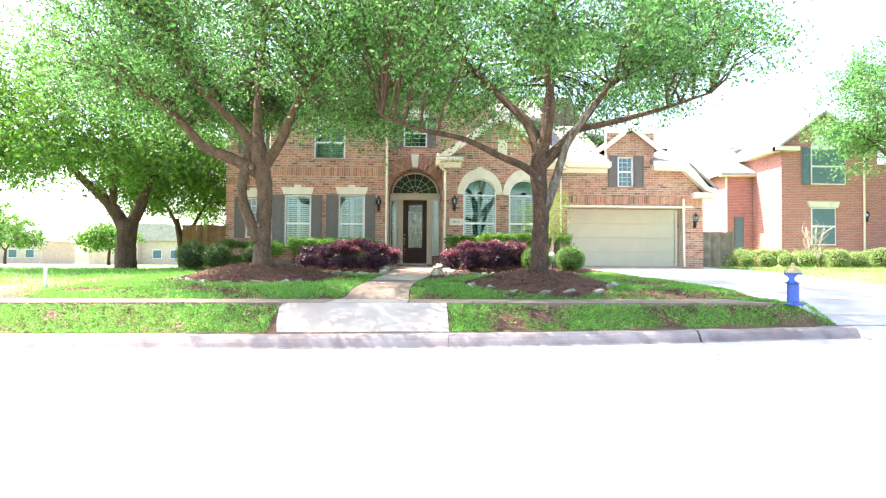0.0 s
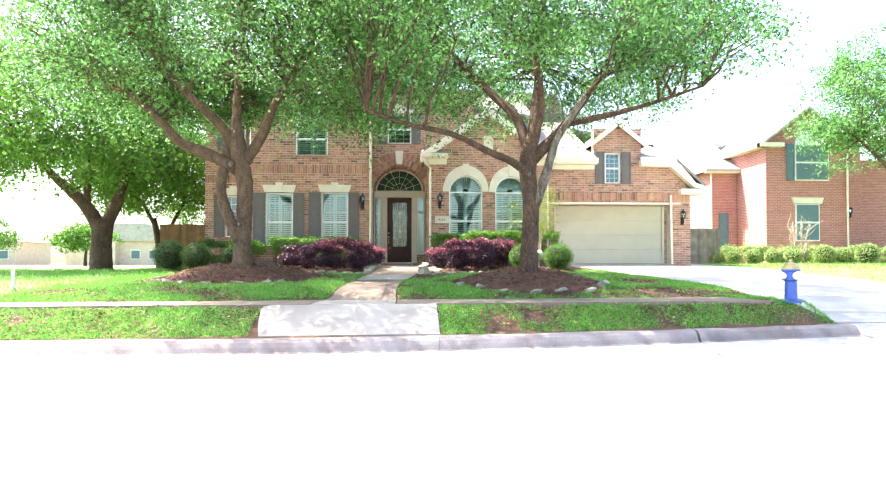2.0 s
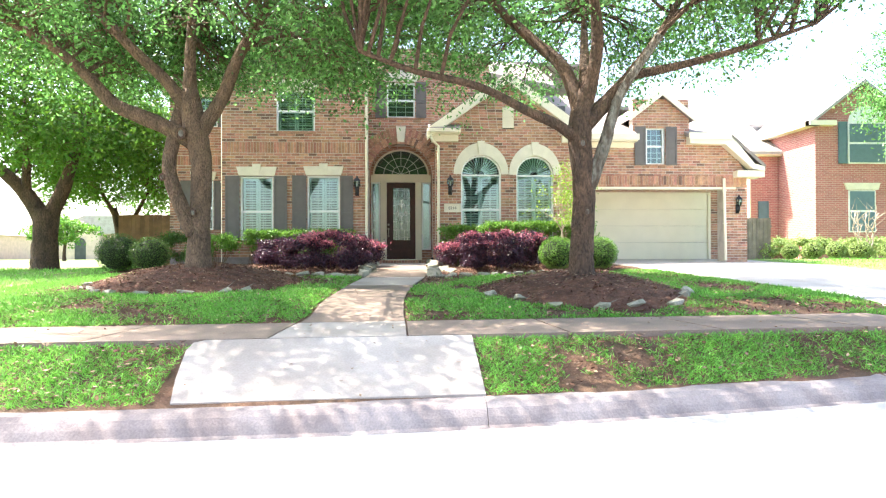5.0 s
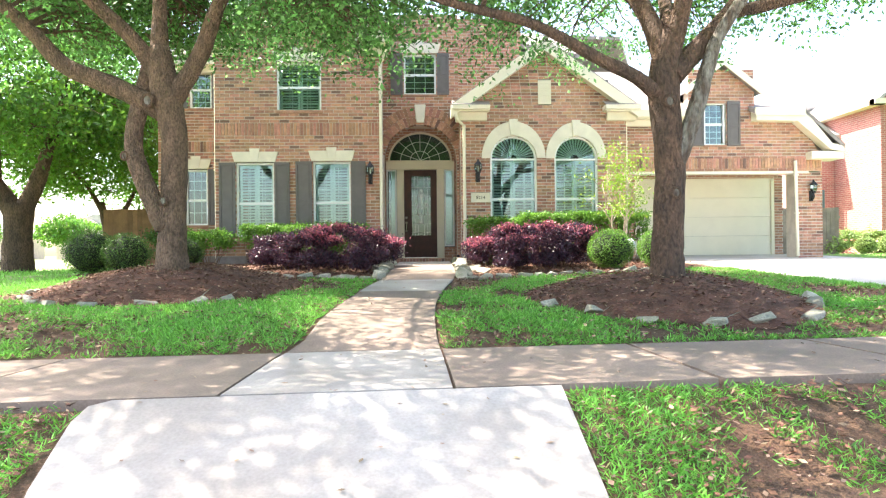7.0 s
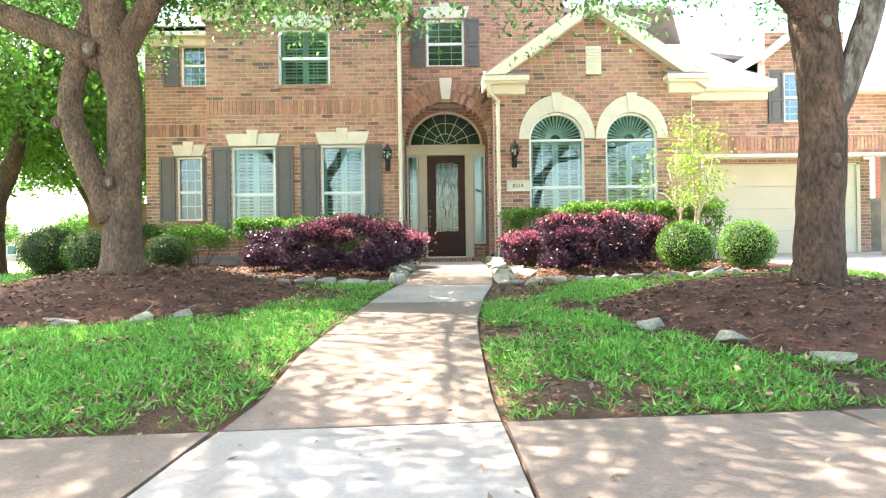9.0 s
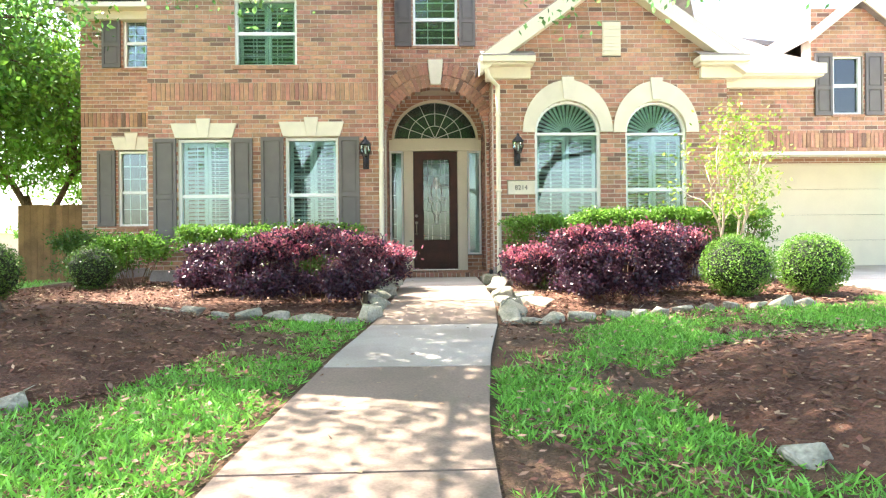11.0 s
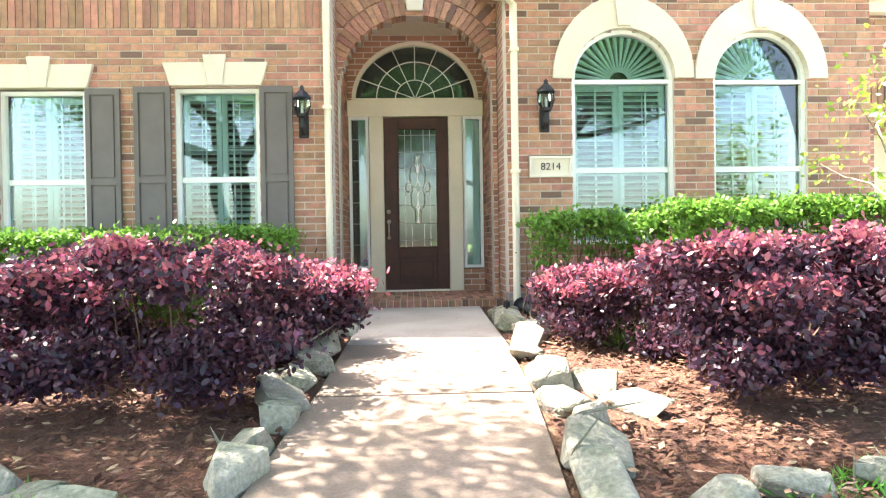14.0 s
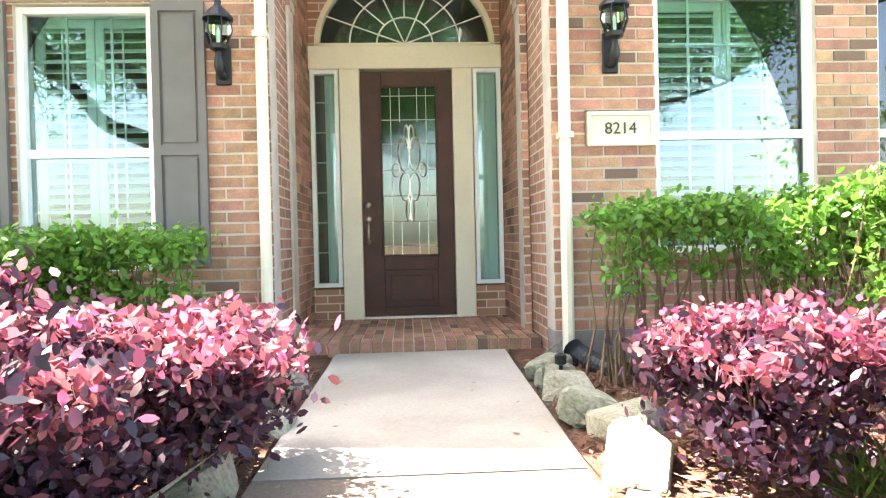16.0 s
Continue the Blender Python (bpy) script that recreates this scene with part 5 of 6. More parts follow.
shrub("purple_shrub", -1.66, 18.8, 0.86, 0.95, 1.82, M_PURPLE, PURPLE + " beside the walk", "shrub", 101, 40000, 0.046, 0.06, tip=M_SUNTIP, group="purple shrubs")
shrub("purple_shrub", -3.02, 19.5, 0.50, 0.55, 1.66, M_PURPLE, "smaller purple loropetalum shrub in bark mulch", "shrub", 102, 16000, 0.05, 0.08, group="purple shrubs")
shrub("purple_shrub", 2.14, 18.6, 0.72, 0.92, 1.83, M_PURPLE, PURPLE + " with crimson tips coloured as sunlit", "shrub", 103, 38000, 0.046, 0.08, tip=M_SUNTIP, group="purple shrubs")
shrub("purple_shrub", 2.95, 19.5, 0.62, 0.58, 1.80, M_PURPLE, "purple shrub with crimson top leaves coloured as sunlit", "shrub", 104, 18000, 0.05, 0.12, tip=M_SUNTIP, group="purple shrubs")
shrub("purple_shrub", 1.33, 19.75, 0.33, 0.33, 1.57, M_PURPLE, "small loose crimson-leaved shrub beside the walk", "shrub", 105, 4600, 0.048, 0.1, tip=M_SUNTIP, share=2, group="purple shrubs")
shrub("purple_shrub", -0.90, 19.85, 0.38, 0.38, 1.60, M_PURPLE, "low shrub with tops coloured sunlit pink at the porch end of the bed", "shrub", 106, 5000, 0.05, 0.2, tip=M_SUNTIP, share=2, group="purple shrubs")
hedge("green_hedge", 1.15, 2.5, 20.95, 21.5, 1.58, 2.07, M_HEDGE, "low leggy end of the green hedge beside the number plate", 110, 4800, 0.055)
hedge("green_hedge", 2.35, 5.3, 20.6, 21.35, 1.45, 2.16, M_HEDGE, "clipped bright green hedge under the arched windows", 115, 15500, 0.055)
hedge("green_hedge", -4.2, -1.3, 21.05, 21.65, 1.35, 1.95, M_HEDGE, "clipped green hedge under the sash windows", 111, 18000, 0.055)
shrub("green_shrub", -2.25, 20.5, 0.4, 0.4, 1.95, M_BOX, "glossy green shrub between purple shrubs", "shrub", 112, 6000, 0.05, 0.2)
shrub("green_shrub", -5.0, 21.1, 0.5, 0.45, 1.82, M_HEDGE, "open leggy green shrub against the brick wall", "shrub", 113, 4200, 0.06, 0.45)
shrub("green_shrub", -6.3, 22.4, 0.6, 0.5, 1.95, M_BOX, "dark green shrub at the wing wall", "shrub", 114, 8000, 0.05, 0.1)
ball("boxwood_ball", -6.85, 19.3, 0.52, M_BOX, "dark clipped boxwood ball in the shaded bed", 121, 9000)
ball("boxwood_ball", -6.0, 19.0, 0.46, M_BOX, "dark clipped boxwood ball in the shaded bed", 122, 8000)
ball("boxwood_ball", -5.25, 20.3, 0.38, M_BOX, "small clipped boxwood ball near the oak", 123, 5000)
ball("boxwood_ball", 3.78, 18.6, 0.45, M_HEDGE, "round clipped boxwood ball in mulch", 124, 9000)
ball("boxwood_ball", 4.85, 18.75, 0.45, M_HEDGE, "round clipped boxwood ball behind the oak trunk", 125, 9000)


def slim_tree(name, x, y, top, wide, mat, bark, label, seed, count, size, stems=5, zlow=0.45):
    g = ground_z(x, y)
    ob = thing(name, (x, y, g), label, "small tree")
    r = random.Random(seed)
    tips, h = [], top - g
    for k in range(stems):
        a = 2 * math.pi * k / stems
        e = Vector((x + math.cos(a) * wide * 0.6, y + math.sin(a) * wide * 0.5, g + h * r.uniform(0.65, 0.75)))
        line = bent((x + math.cos(a) * 0.04, y + math.sin(a) * 0.04, g - 0.02), e, 0.0, seed + k, 6)
        under(part("stem", tube(bmesh.new(), line, [0.026 - 0.003 * i for i in range(7)], 7), bark, smooth=True), ob)
        bm = bmesh.new()
        for j in range(7):
            s = line[3 + j % 4]
            t = s + Vector((r.gauss(0, wide * 0.35), r.gauss(0, wide * 0.3), h * r.uniform(0.05, 0.25)))
            tube(bm, bent(s, t, 0.03, seed + j, 3), [0.011, 0.008, 0.006, 0.003], 5)
            tips.append(t)
        tagged(under(part("twig", bm, bark), ob), kind="stuff")
    if count:
        leaves("foliage", tips, [0.16] * len(tips), count, size, mat, ob, seed, 0.7, 0.4, 0.5)
    return ob


slim_tree("maple_sapling", 4.45, 20.1, 3.75, 0.7, M_YELLOW, M_PALEBARK, "slender sapling with yellow-green leaves above the hedge", 131, 1800, 0.07)

# ---- stones round the beds ----


def stone_mesh(seed, sx, sy, sz):
    r = random.Random(seed)
    bm = bmesh.new()
    for _ in range(16):
        v = Vector((r.gauss(0, 1), r.gauss(0, 1), r.gauss(0, 1))).normalized()
        v = Vector([max(-0.72, min(0.72, c * 1.25)) for c in v])
        bm.verts.new((v.x * sx, v.y * sy, v.z * sz))
    bmesh.ops.convex_hull(bm, input=bm.verts)
    for v in [v for v in bm.verts if not v.link_faces]:
        bm.verts.remove(v)
    bmesh.ops.bevel(bm, geom=list(bm.edges), offset=min(sx, sz) * 0.09, segments=1, affect="EDGES")
    me = bpy.data.meshes.new("edging_stone")
    bm.to_mesh(me)
    bm.free()
    me.materials.append(M_ROCK)
    return me


STONES = [stone_mesh(k, 0.24, 0.17, 0.11) for k in range(8)]


def lay_stones(line, gap, label, seed, scale=1.0, lift=0.03):
    r = random.Random(seed)
    pts = [Vector((a, b, 0)) for a, b in line]
    for p, q in zip(pts, pts[1:]):
        n = max(1, round((q - p).length / gap))
        for i in range(n):
            c = p.lerp(q, (i + 0.5) / n) + Vector((r.gauss(0, 0.035), r.gauss(0, 0.035), 0))
            s = scale * r.uniform(0.75, 1.15)
            o = new("edging_stone", STONES[r.randrange(8)])
            turn = math.degrees(math.atan2(q.y - p.y, q.x - p.x)) + r.uniform(-25, 25)
            o.matrix_world = pose(c.x, c.y, ground_z(c.x, c.y) + lift, r.uniform(-20, 20), r.uniform(-16, 16), turn) @ Matrix.Diagonal((s * r.uniform(0.8, 1.25), s * r.uniform(0.75, 1.1), s * r.uniform(0.8, 1.2), 1))
            tagged(o, label, "stone", "edging stones")


lay_stones([(-0.93, 17.0), (-0.86, 17.8), (-0.80, 18.6), (-0.76, 19.6), (-0.76, 21.6)], 0.40, "rough mossy limestone edging block along the walk", 1, 1.1, 0.05)
lay_stones([(-3.4, 17.75), (-2.7, 17.5), (-2.0, 17.42), (-1.4, 17.1), (-0.95, 16.98)], 0.30, "pale flat limestone piece edging the mulch bed", 2, 0.72)
lay_stones([(0.62, 16.8), (0.70, 17.6), (0.76, 18.4), (0.82, 19.6), (0.90, 21.8)], 0.40, "rough pale limestone edging block along the walk", 3, 1.1, 0.05)
lay_stones([(0.72, 16.82), (1.2, 16.98), (1.9, 17.15), (2.5, 17.45), (3.4, 17.62), (4.4, 17.85)], 0.30, "pale limestone piece edging the mulch bed", 4, 0.72)
lay_stones([(1.15, 17.9), (1.0, 18.6)], 0.35, "loose limestone block lying in the mulch", 7, 1.0, 0.04)
lay_stones([(2.95 + 1.68 * math.cos(a), 13.7 + 2.02 * math.sin(a)) for a in np.linspace(math.pi * 1.05, math.pi * 1.98, 9)], 0.50, "pale limestone rock round the oak mound", 5, 0.75)
lay_stones([(-3.85 + 1.92 * math.cos(a), 15.7 + 2.2 * math.sin(a)) for a in np.linspace(math.pi * 1.02, math.pi * 1.75, 7)], 0.50, "flat pale stone round the oak mound", 6, 0.7, 0.0)

# ---- grass, chips, fallen leaves ----


def scatter(name, n, area, keep, size, mat, label, category, seed, upright, slim, lift=0.02):
    r = np.random.default_rng(seed)
    pts = []
    x0, x1, y0, y1 = area
    while len(pts) < n:
        x, y = r.uniform(x0, x1), r.uniform(y0, y1)
        if keep(x, y, r):
            pts.append((x, y, ground_z(x, y) + lift))
    p = np.array(pts)
    k = len(p)
    d = r.normal(size=(k, 3))
    d[:, 2] = np.abs(d[:, 2]) * 0.3 + upright if upright else d[:, 2] * 0.18
    d /= np.linalg.norm(d, axis=1)[:, None]
    up = np.tile((0.0, 0.0, 1.0), (k, 1)) + r.normal(size=(k, 3)) * 0.25
    s = np.cross(d, r.normal(size=(k, 3)) if upright else up)
    s /= np.linalg.norm(s, axis=1)[:, None] + 1e-9
    ln = size * r.uniform(0.5, 1.4, (k, 1))
    a = p - (0, 0, 0.02) if upright else p - d * ln * 0.5
    v = np.stack([a, a + d * ln * 0.5 + s * ln * slim, a + d * ln, a + d * ln * 0.5 - s * ln * slim], 1).reshape(-1, 3)
    ob = raw_mesh(name, v, np.arange(k * 4).reshape(-1, 4), mat)
    return tagged(ob, label, category, kind="stuff")


def grassy(x, y, r):
    if x > 7.5 and y < 11:
        return False
    if y < kerb_y(x) + 0.21 or on_paving(x, y) or in_bed(x, y):
        return False
    v = noise.noise((x * 0.8, y * 0.8, 2)) + 0.55 * noise.noise((x * 2.3, y * 2.3, 7)) + 0.45 * noise.noise((x * 6.5, y * 6.5, 4))
    bare = 0.32 if y > 15.3 and -3.5 < x < 3.5 else (-0.02 if y < 9.8 else 0.06)
    return v + 0.5 > r.uniform(0, 0.55) + bare


scatter("grass", 150000, (-7, 7.6, 10.6, 18.4), grassy, 0.065, M_GRASS, "patchy bright green lawn grass", "grass", 201, 0.6, 0.075)
scatter("grass", 46000, (-8, 7.6, 7.7, 9.8), grassy, 0.05, M_GRASS, "thin green grass on the parkway strip", "grass", 202, 0.5, 0.085)
scatter("grass", 30000, (-18, -6.5, 8.0, 24), grassy, 0.11, M_GRASS, "green side lawn grass", "grass", 203, 0.9, 0.05)
scatter("grass", 14000, (11.5, 19, 10, 24), grassy, 0.10, M_GRASS, "pale green lawn grass of the neighbouring garden", "grass", 204, 0.9, 0.05)
scatter("bark_chips", 32000, (-7, 5.6, 11.5, 22), lambda x, y, r: in_bed(x, y), 0.06, M_CHIP, "loose reddish bark chips", "mulch", 205, 0, 0.2, 0.03)
scatter("bark_chips", 16000, (-7, 7, 7.9, 17.6), lambda x, y, r: y > kerb_y(x) + 0.25 and not on_paving(x, y) and not in_bed(x, y) and noise.noise((x * 0.8, y * 0.8, 2)) < 0.12, 0.05, M_CHIP, "bark litter on bare lawn patches", "mulch", 206, 0, 0.25, 0.03)
scatter("fallen_leaves", 9000, (-6, 6, 8.0, 21), lambda x, y, r: y > kerb_y(x) + 0.21 and not on_paving(x, y), 0.045, M_DRY, "dry tan fallen leaves", "leaves", 207, 0, 0.25, 0.05)
scatter("walk_litter", 420, (-8, 6, 8.0, 22), lambda x, y, r: on_paving(x, y), 0.035, M_DRY, "scattered dry leaf bits on the paving", "leaves", 209, 0, 0.25, 0.026)
scatter("grass_tuft", 110, (1.46, 1.64, 19.42, 19.6), lambda x, y, r: True, 0.26, M_BOX, "narrow-leaved grass tuft beside the stones", "plant", 208, 0.8, 0.02)

# ---- fixtures ----


def lantern(x, y, z, label):
    ob = thing("wall_lantern", (x, y, z), label, "lamp", "wall lanterns")
    under(part("back_plate", box(bmesh.new(), x - 0.055, x + 0.055, y - 0.03, y - 0.008, z - 0.22, z + 0.06), M_BLACK, bevel=0.008), ob)
    under(part("arm", tube(bmesh.new(), smooth_path([(x, y - 0.03, z - 0.15), (x, y - 0.10, z - 0.16), (x, y - 0.13, z - 0.06), (x, y - 0.13, z + 0.0)]), [0.034, 0.036, 0.034, 0.03, 0.026, 0.03, 0.036, 0.034, 0.028, 0.022, 0.02, 0.02, 0.022], 8), M_BLACK, smooth=True), ob)
    cy = y - 0.13
    under(part("lamp_base", lathe(bmesh.new(), [(0.02, z - 0.02), (0.06, z), (0.065, z + 0.03)], x, cy, 6), M_BLACK), ob)
    g = under(part("lamp_glass", lathe(bmesh.new(), [(0.058, z + 0.03), (0.09, z + 0.12), (0.08, z + 0.20)], x, cy, 6), M_GLASS), ob)
    g.visible_shadow = False
    bm = bmesh.new()
    for i in range(6):
        a = 2 * math.pi * i / 6
        tube(bm, [(x + q * math.cos(a), cy + q * math.sin(a), z + h) for q, h in ((0.062, 0.03), (0.094, 0.12), (0.084, 0.20))], [0.006] * 3, 4)
    under(part("lamp_cage", bm, M_BLACK), ob)
    under(part("candle", lathe(bmesh.new(), [(0.014, z + 0.03), (0.014, z + 0.12), (0.004, z + 0.15)], x, cy, 8), M_WHITE), ob)
    under(part("lamp_cap", lathe(bmesh.new(), [(0.105, z + 0.20), (0.10, z + 0.215), (0.055, z + 0.27), (0.03, z + 0.29), (0.022, z + 0.31), (0.026, z + 0.325), (0.006, z + 0.35)], x, cy, 10), M_BLACK), ob)
    return ob


lantern(-1.27, Y_L, 3.24, "black wall lantern on brick beside the sash window")
lantern(1.42, Y_R, 3.26, "black wall lantern on brick above the number plate")
lantern(10.25, Y_G, 2.75, "black wall lantern on the garage column")
plate = thing("number_plate", (1.485, Y_R, 2.655), "cream stone house number plate reading 8214", "sign")
under(part("plate", box(bmesh.new(), 1.245, 1.725, Y_R - 0.02, Y_R + 0.06, 2.535, 2.775), M_STONE, bevel=0.006), plate)
bm = bmesh.new()
for a, b, c, d in ((1.245, 1.725, 2.745, 2.775), (1.245, 1.725, 2.535, 2.565), (1.245, 1.275, 2.565, 2.745), (1.695, 1.725, 2.565, 2.745)):
    box(bm, a, b, Y_R - 0.04, Y_R - 0.0205, c, d)
under(part("plate_rim", bm, M_STONE, bevel=0.004), plate)
font = bpy.data.curves.new("numerals", "FONT")
font.body, font.size, font.align_x, font.align_y, font.extrude = "8214", 0.115, "CENTER", "CENTER", 0.003
font.materials.append(M_INK)
num = new("numerals", font)
num.matrix_world = pose(1.485, Y_R - 0.026, 2.655, 90, 0, 0)
under(num, plate)

hyd = thing("fire_hydrant", (6.7, 9.75, 0.5), "blue fire hydrant with pale caps and yellowish bonnet", "hydrant")
hz = ground_z(6.7, 9.75) - 0.02
under(part("barrel", lathe(bmesh.new(), [(0.17, hz), (0.17, hz + 0.03), (0.10, hz + 0.05), (0.095, hz + 0.36), (0.13, hz + 0.38), (0.13, hz + 0.52), (0.15, hz + 0.53), (0.15, hz + 0.56)], 6.7, 9.75, 18), M_BLUE, smooth=False), hyd)
under(part("bonnet", lathe(bmesh.new(), [(0.15, hz + 0.56), (0.14, hz + 0.60), (0.09, hz + 0.66), (0.03, hz + 0.68), (0.03, hz + 0.72), (0.02, hz + 0.73)], 6.7, 9.75, 16), M_CAPY, None, "faded yellow bonnet"), hyd)
for d, rr in (((-0.17, -0.03, 0), 0.06), ((0.17, -0.03, 0), 0.06), ((0.03, -0.19, 0), 0.08)):
    c = Vector((6.7, 9.75, hz + 0.45))
    under(part("outlet_cap", tube(bmesh.new(), [c + Vector(d) * 0.5, c + Vector(d) * 0.8, c + Vector(d) * 0.82, c + Vector(d) * 1.1, c + Vector(d) * 1.2], [rr * 0.8, rr * 0.8, rr, rr, rr * 0.4], 10), M_WHITE, None, "white outlet cap"), hyd)

pipe = bmesh.new()
line = smooth_path([(1.10, Y_R - 0.07, 1.14), (1.14, Y_R - 0.15, 1.10), (1.22, Y_R - 0.35, 1.06), (1.30, Y_R - 0.55, 1.05)], 10)
tube(pipe, line, [0.062 if i % 2 else 0.075 for i in range(len(line))], 12)
tagged(part("drain_pipe", pipe, M_PLASTIC), "black corrugated drain pipe below the downspout", "pipe")
pipe = bmesh.new()
line = smooth_path([(-1.05, Y_L - 0.07, 1.14), (-1.08, Y_L - 0.2, 1.09), (-1.12, Y_L - 0.5, 1.05)], 10)
tube(pipe, line, [0.062 if i % 2 else 0.075 for i in range(len(line))], 12)
tagged(part("drain_pipe", pipe, M_PLASTIC), "black corrugated drain pipe beside the porch", "pipe")
pl = part("path_light", lathe(bmesh.new(), [(0.012, 0.98), (0.012, 1.16), (0.034, 1.17), (0.036, 1.22), (0.01, 1.235)], 0.86, 21.15, 10), M_BLACK)
tagged(pl, "small black path light beside the walk", "lamp")
globe = part("garden_globe", lathe(bmesh.new(), [(0.02, 0.92), (0.02, 1.22), (0.10, 1.27), (0.15, 1.38), (0.13, 1.48), (0.06, 1.55)], 4.35, 19.2, 14), M_WHITE, smooth=True)
tagged(globe, "white globe garden lamp among the shrubs", "lamp")
post = part("marker_post", lathe(bmesh.new(), [(0.035, 0.5), (0.035, 1.02), (0.01, 1.04)], -7.27, 12.0, 8), M_WHITE)
tagged(post, "short white marker post on the side lawn", "post")

# ---- fences ----


def fence(x0, x1, y, z0, z1, mat, label):
    ob = thing("board_fence", ((x0 + x1) / 2, y, z0), label, "fence")
    x = x0
    while x < x1 - 0.05:
        under(part("board", box(bmesh.new(), x + 0.004, x + 0.136, y, y + 0.02, z0, z1 + 0.01 * math.sin(x * 9)), mat), ob)
        x += 0.14
    for z in (z0 + 0.3, z1 - 0.3):
        under(part("rail", box(bmesh.new(), x0, x1, y + 0.021, y + 0.07, z - 0.04, z + 0.04), mat), ob)


fence(-9.3, -7.18, 25.2, 0.9, 2.65, M_CEDAR, "warm brown cedar board fence beside the house")
fence(10.75, 13.6, 26.2, 1.0, 2.6, M_GREYWOOD, "weathered grey board fence between the houses")

# ---- the neighbouring house ----
nb = thing("neighbour_house", (20, 31, 1.0), "two-storey red brick house with pale roof and slate shutters", "house")


def nbp(name, bm, mat, label="", **k):
    return under(part(name, bm, mat, None, label, **k), nb)


nbp("wall", prism(bmesh.new(), [(17.75, 0.8), (21.85, 0.8), (21.85, 7.0), (19.8, 8.55), (17.75, 7.0)], 30.0, 40), M_NRED)
nbp("wall", box(bmesh.new(), 16.3, 17.74, 32.8, 40, 0.8, 5.95), M_NRED)
nbp("wall", box(bmesh.new(), 21.86, 23.1, 30.8, 40, 0.8, 7.0), M_NRED)
nbp("wall", box(bmesh.new(), 23.11, 30, 32.0, 40, 0.8, 6.5), M_NRED, "dark shaded red brick wall")
nbp("wall", box(bmesh.new(), 16.32, 17.0, 38, 46, 0.8, 6.6), M_NRED)


def nb_roof(c):
    bm = bmesh.new()
    a = [bm.verts.new(p) for p in c]
    b = [bm.verts.new((p[0], p[1], p[2] - 0.14)) for p in c]
    bm.faces.new(a)
    bm.faces.new(b[::-1])
    for i in range(len(a)):
        bm.faces.new((a[i], b[i], b[(i + 1) % len(a)], a[(i + 1) % len(a)]))
    # the roof's paleness is sun and haze put into its colour
    nbp("roof", bm, M_PALEROOF, "grey shingle roof coloured pale as if in full sun")


nb_roof([(17.35, 29.7, 6.9), (19.8, 29.7, 8.75), (19.8, 38, 8.75), (17.35, 38, 6.9)])
nb_roof([(19.8, 29.7, 8.75), (22.25, 29.7, 6.9), (22.25, 38, 6.9), (19.8, 38, 8.75)])
nb_roof([(15.9, 32.4, 6.05), (17.75, 32.4, 6.05), (17.75, 35.5, 7.9), (16.8, 35.5, 7.9)])
nb_roof([(15.9, 32.4, 6.05), (16.8, 35.5, 7.9), (16.8, 42, 7.9), (15.9, 46, 6.05)])
nb_roof([(17.0, 35.4, 7.9), (24, 35.4, 7.9), (24, 39, 10.2), (19, 39, 10.2)])
nb_roof([(22.25, 30.4, 7.05), (31, 31.4, 7.05), (31, 38, 10), (22.25, 38, 10)])
bm = box(bmesh.new(), 17.3, 17.8, 29.7, 38, 6.75, 6.95)
box(bm, 15.95, 17.74, 32.45, 32.8, 5.85, 6.05)
box(bm, 17.3, 18.5, 29.66, 30.0, 6.75, 6.95)
nbp("eave", bm, M_TRIM, "cream eave")
for a, b, c, d in ((19.2, 20.4, 2.2, 4.0), (19.2, 20.9, 5.15, 6.9)):
    w = nbp("window", box(bmesh.new(), a, b, 29.95, 29.999, c, d), M_WHITE)
    for i in range(2):
        z0, z1 = c + 0.05 + i * (d - c) / 2, c + (i + 1) * (d - c) / 2 - 0.04
        p = part("pane", box(bmesh.new(), a + 0.05, b - 0.05, 29.93, 29.948, z0, z1), M_BLUESH, w)
pts = [(20.05 + 0.85 * math.cos(math.pi * i / 14), 6.9 + 0.75 * math.sin(math.pi * i / 14)) for i in range(15)]
nbp("arched_window", prism(bmesh.new(), pts, 29.94, 29.998), M_WHITE)
nbp("lintel", prism(bmesh.new(), [(19.1, 4.02), (20.5, 4.02), (20.6, 4.32), (19.0, 4.32)], 29.9, 29.998), M_STONE)
under(side_shutter(18.75, 19.15, 5.15, 6.95, 29.98, None, M_BLUESH), nb)
under(side_shutter(16.75, 17.25, 1.9, 3.75, 32.78, None, M_BLUESH), nb)
nbp("downspout", tube(bmesh.new(), [(21.8, 29.9, 6.8), (21.8, 29.9, 0.9)], [0.05, 0.05], 8), M_TRIM)
nbp("downspout", tube(bmesh.new(), [(16.3, 32.7, 5.9), (16.3, 32.7, 0.9)], [0.05, 0.05], 8), M_TRIM)
lantern(22.5, 30.8, 3.6, "white-globed black wall lantern on the neighbouring house")
# balls and hedge take the leaf colour that has sunlight in it
for k, (x, y, r0) in enumerate(((13.3, 24.6, 0.28), (14.1, 24.6, 0.32), (14.95, 24.6, 0.32), (15.8, 24.6, 0.34), (17.1, 24.6, 0.42), (17.9, 24.6, 0.36), (18.9, 24.6, 0.46))):
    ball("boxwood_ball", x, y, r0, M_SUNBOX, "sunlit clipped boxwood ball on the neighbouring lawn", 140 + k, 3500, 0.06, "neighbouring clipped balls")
for x in (14.6, 17.6, 20.6):
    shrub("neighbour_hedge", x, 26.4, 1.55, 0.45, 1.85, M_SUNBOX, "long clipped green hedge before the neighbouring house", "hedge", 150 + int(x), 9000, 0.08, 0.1)
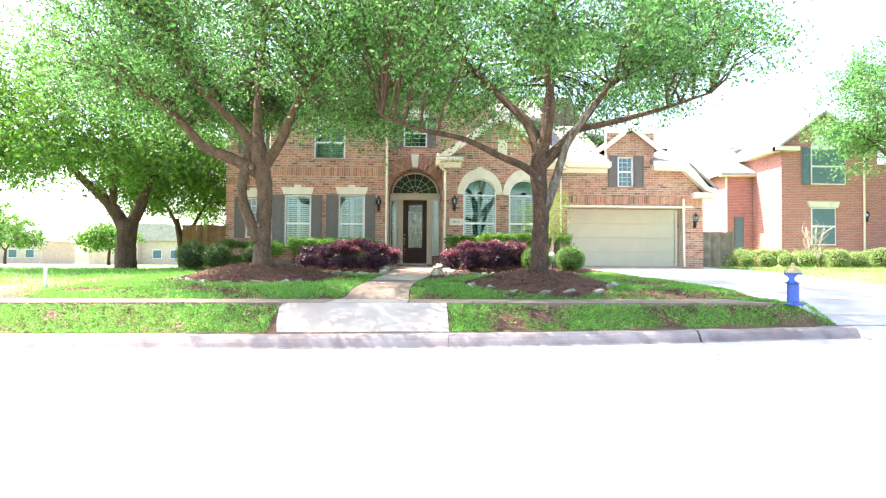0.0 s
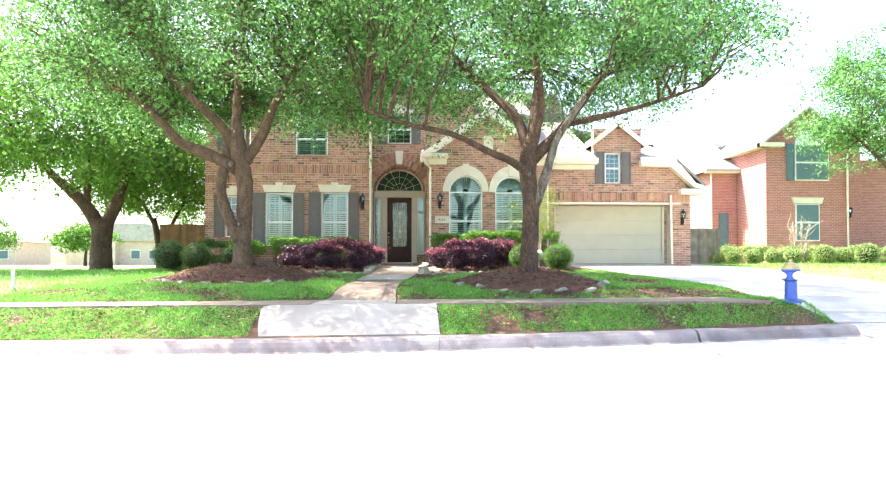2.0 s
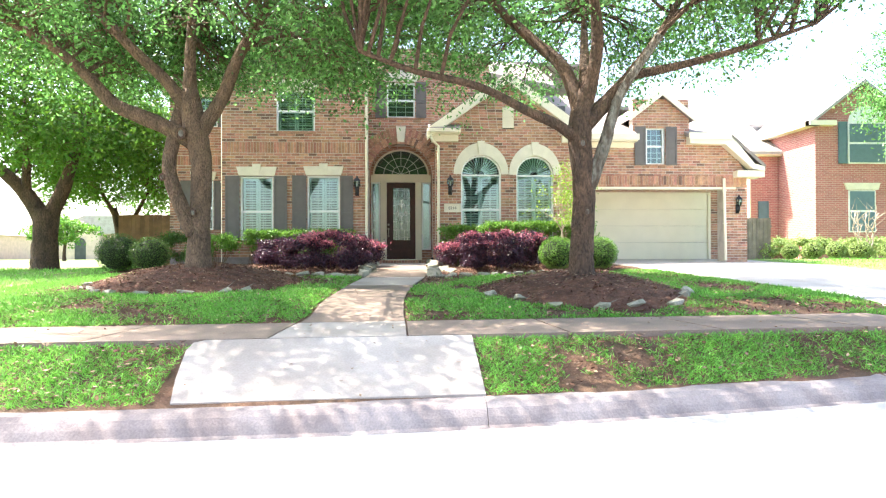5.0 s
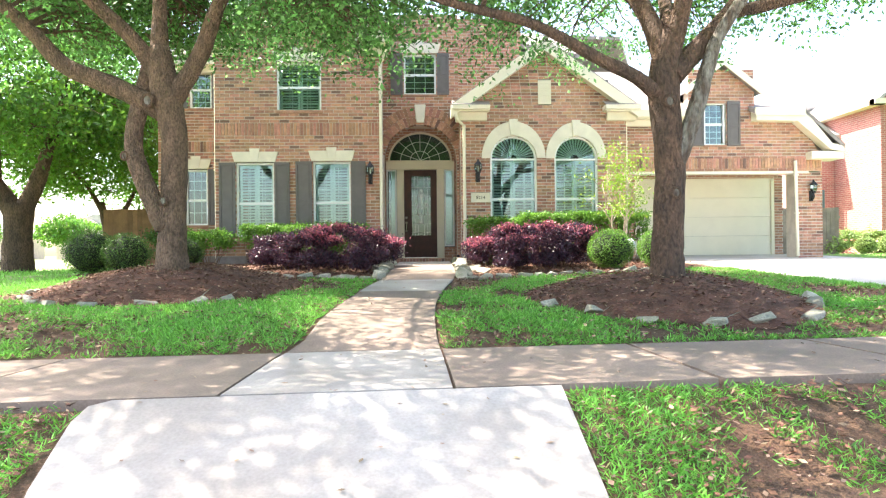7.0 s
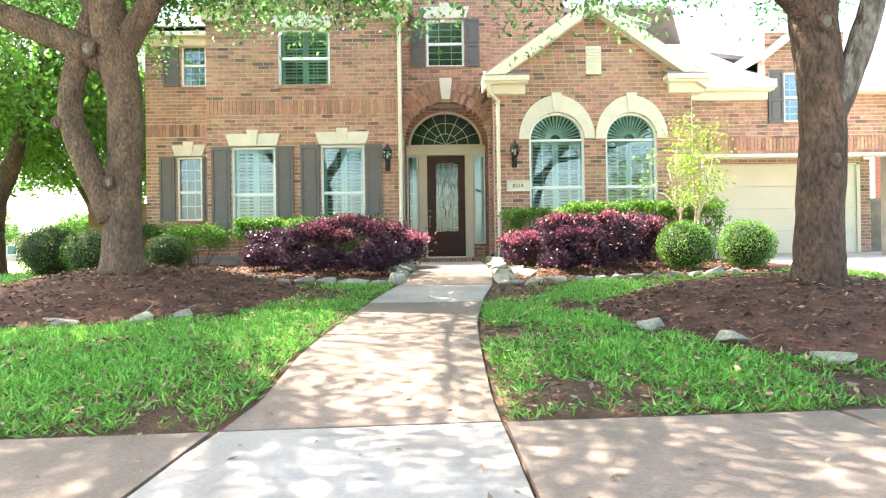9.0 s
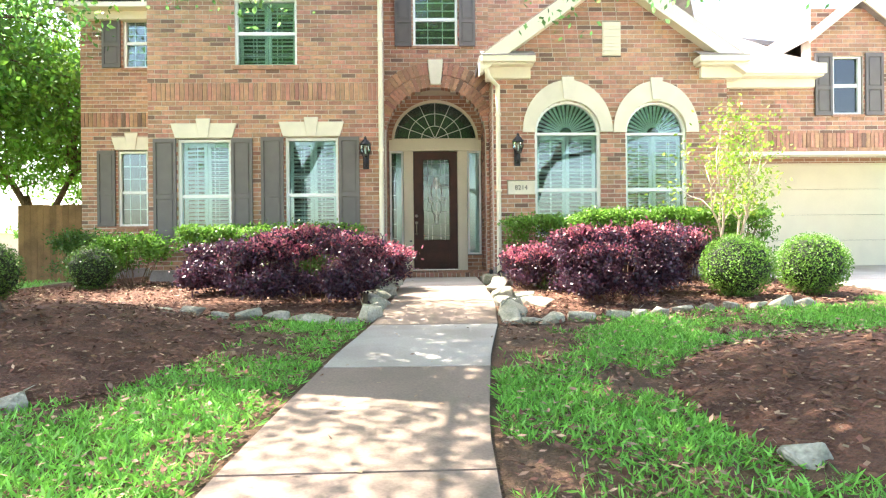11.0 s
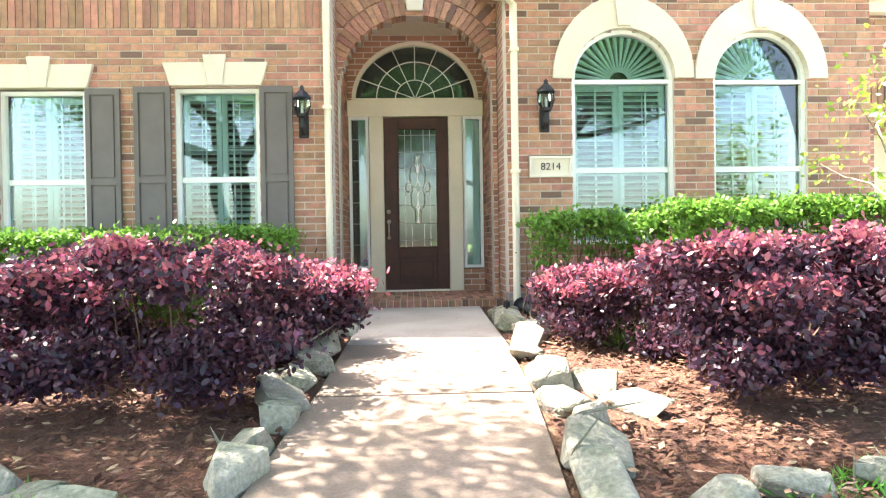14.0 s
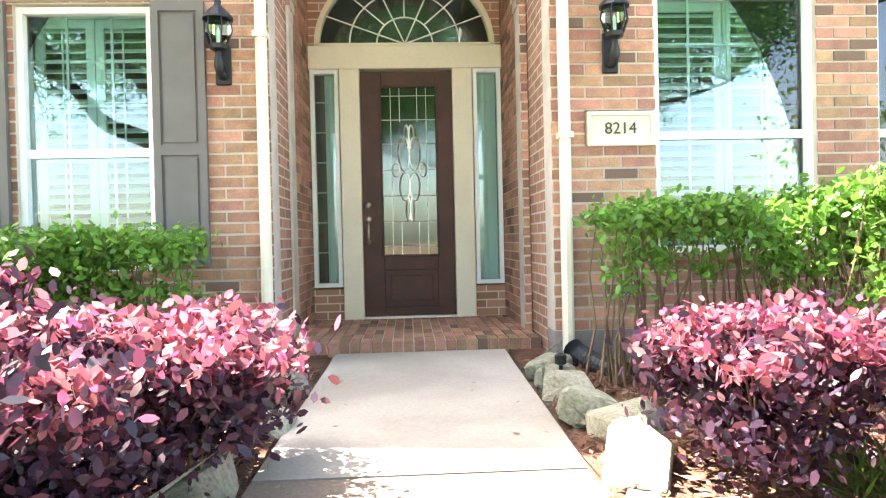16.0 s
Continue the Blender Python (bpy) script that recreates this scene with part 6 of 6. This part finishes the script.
slim_tree("crape_myrtle", 16.5, 25.3, 3.5, 0.75, M_HEDGE, M_PALEBARK, "bare vase-shaped crape myrtle with pale stems", 160, 0, 0.05, 7)

# ---- far side: houses and a parked car ----


def far_house(x, y, w, h, label):
    g = ground_z(x, y) - 0.1
    ob = thing("far_house", (x, y, g), label, "house")
    under(part("wall", box(bmesh.new(), x - w / 2, x + w / 2, y, y + 9, g, g + h), M_PALEWALL), ob)
    under(part("roof", prism(bmesh.new(), [(x - w / 2 - 0.5, g + h), (x + w / 2 + 0.5, g + h), (x + w * 0.2, g + h * 1.7), (x - w * 0.2, g + h * 1.7)], y - 0.5, y + 9.5), M_PALEROOF), ob)
    under(part("gable", prism(bmesh.new(), [(x - w * 0.35, g), (x - w * 0.05, g), (x - w * 0.05, g + h), (x - w * 0.2, g + h * 1.5), (x - w * 0.35, g + h)], y - 1.2, y - 0.01), M_PALEWALL), ob)
    for k in range(3):
        a = x + w * (0.05 + 0.15 * k)
        wn_ = under(part("window", box(bmesh.new(), a, a + w * 0.08, y - 0.06, y - 0.005, g + 0.9, g + 2.2), M_WHITE), ob)
        part("pane", box(bmesh.new(), a + 0.08, a + w * 0.08 - 0.08, y - 0.09, y - 0.062, g + 1.0, g + 2.1), M_BLUESH, wn_)
    d = [(x - w * 0.2 + 0.7 * math.cos(math.pi * i / 10), g + 2.2 + 0.7 * math.sin(math.pi * i / 10)) for i in range(11)] + [(x - w * 0.2 - 0.7, g), (x - w * 0.2 + 0.7, g)]
    under(part("door", prism(bmesh.new(), d, y - 1.25, y - 1.21), M_DARK), ob)


far_house(-38, 92, 16, 3.4, "pale distant brick bungalow with an arched porch")
far_house(-20, 96, 15, 3.2, "pale distant brick bungalow across the green")
far_house(-62, 95, 16, 3.4, "pale distant house behind young trees")
car = thing("parked_car", (-17, 76, 0.7), "dark grey parked car seen far across the green", "car")
cz = ground_z(-17, 76)
under(part("body", prism(bmesh.new(), [(-19.3, cz + 0.3), (-14.8, cz + 0.3), (-14.7, cz + 0.75), (-15.6, cz + 0.95), (-16.4, cz + 1.45), (-18.4, cz + 1.5), (-19.2, cz + 1.0), (-19.4, cz + 0.8)], 76, 77.8), M_CAR, bevel=0.06), car)
under(part("side_window", prism(bmesh.new(), [(-18.9, cz + 1.0), (-16.0, cz + 1.0), (-16.5, cz + 1.38), (-18.3, cz + 1.42)], 75.98, 75.999), M_BLUESH), car)
for x in (-18.5, -15.7):
    under(part("wheel", tube(bmesh.new(), [(x, 75.95, cz + 0.32), (x, 76.2, cz + 0.32)], [0.33, 0.33], 14), M_TYRE), car)
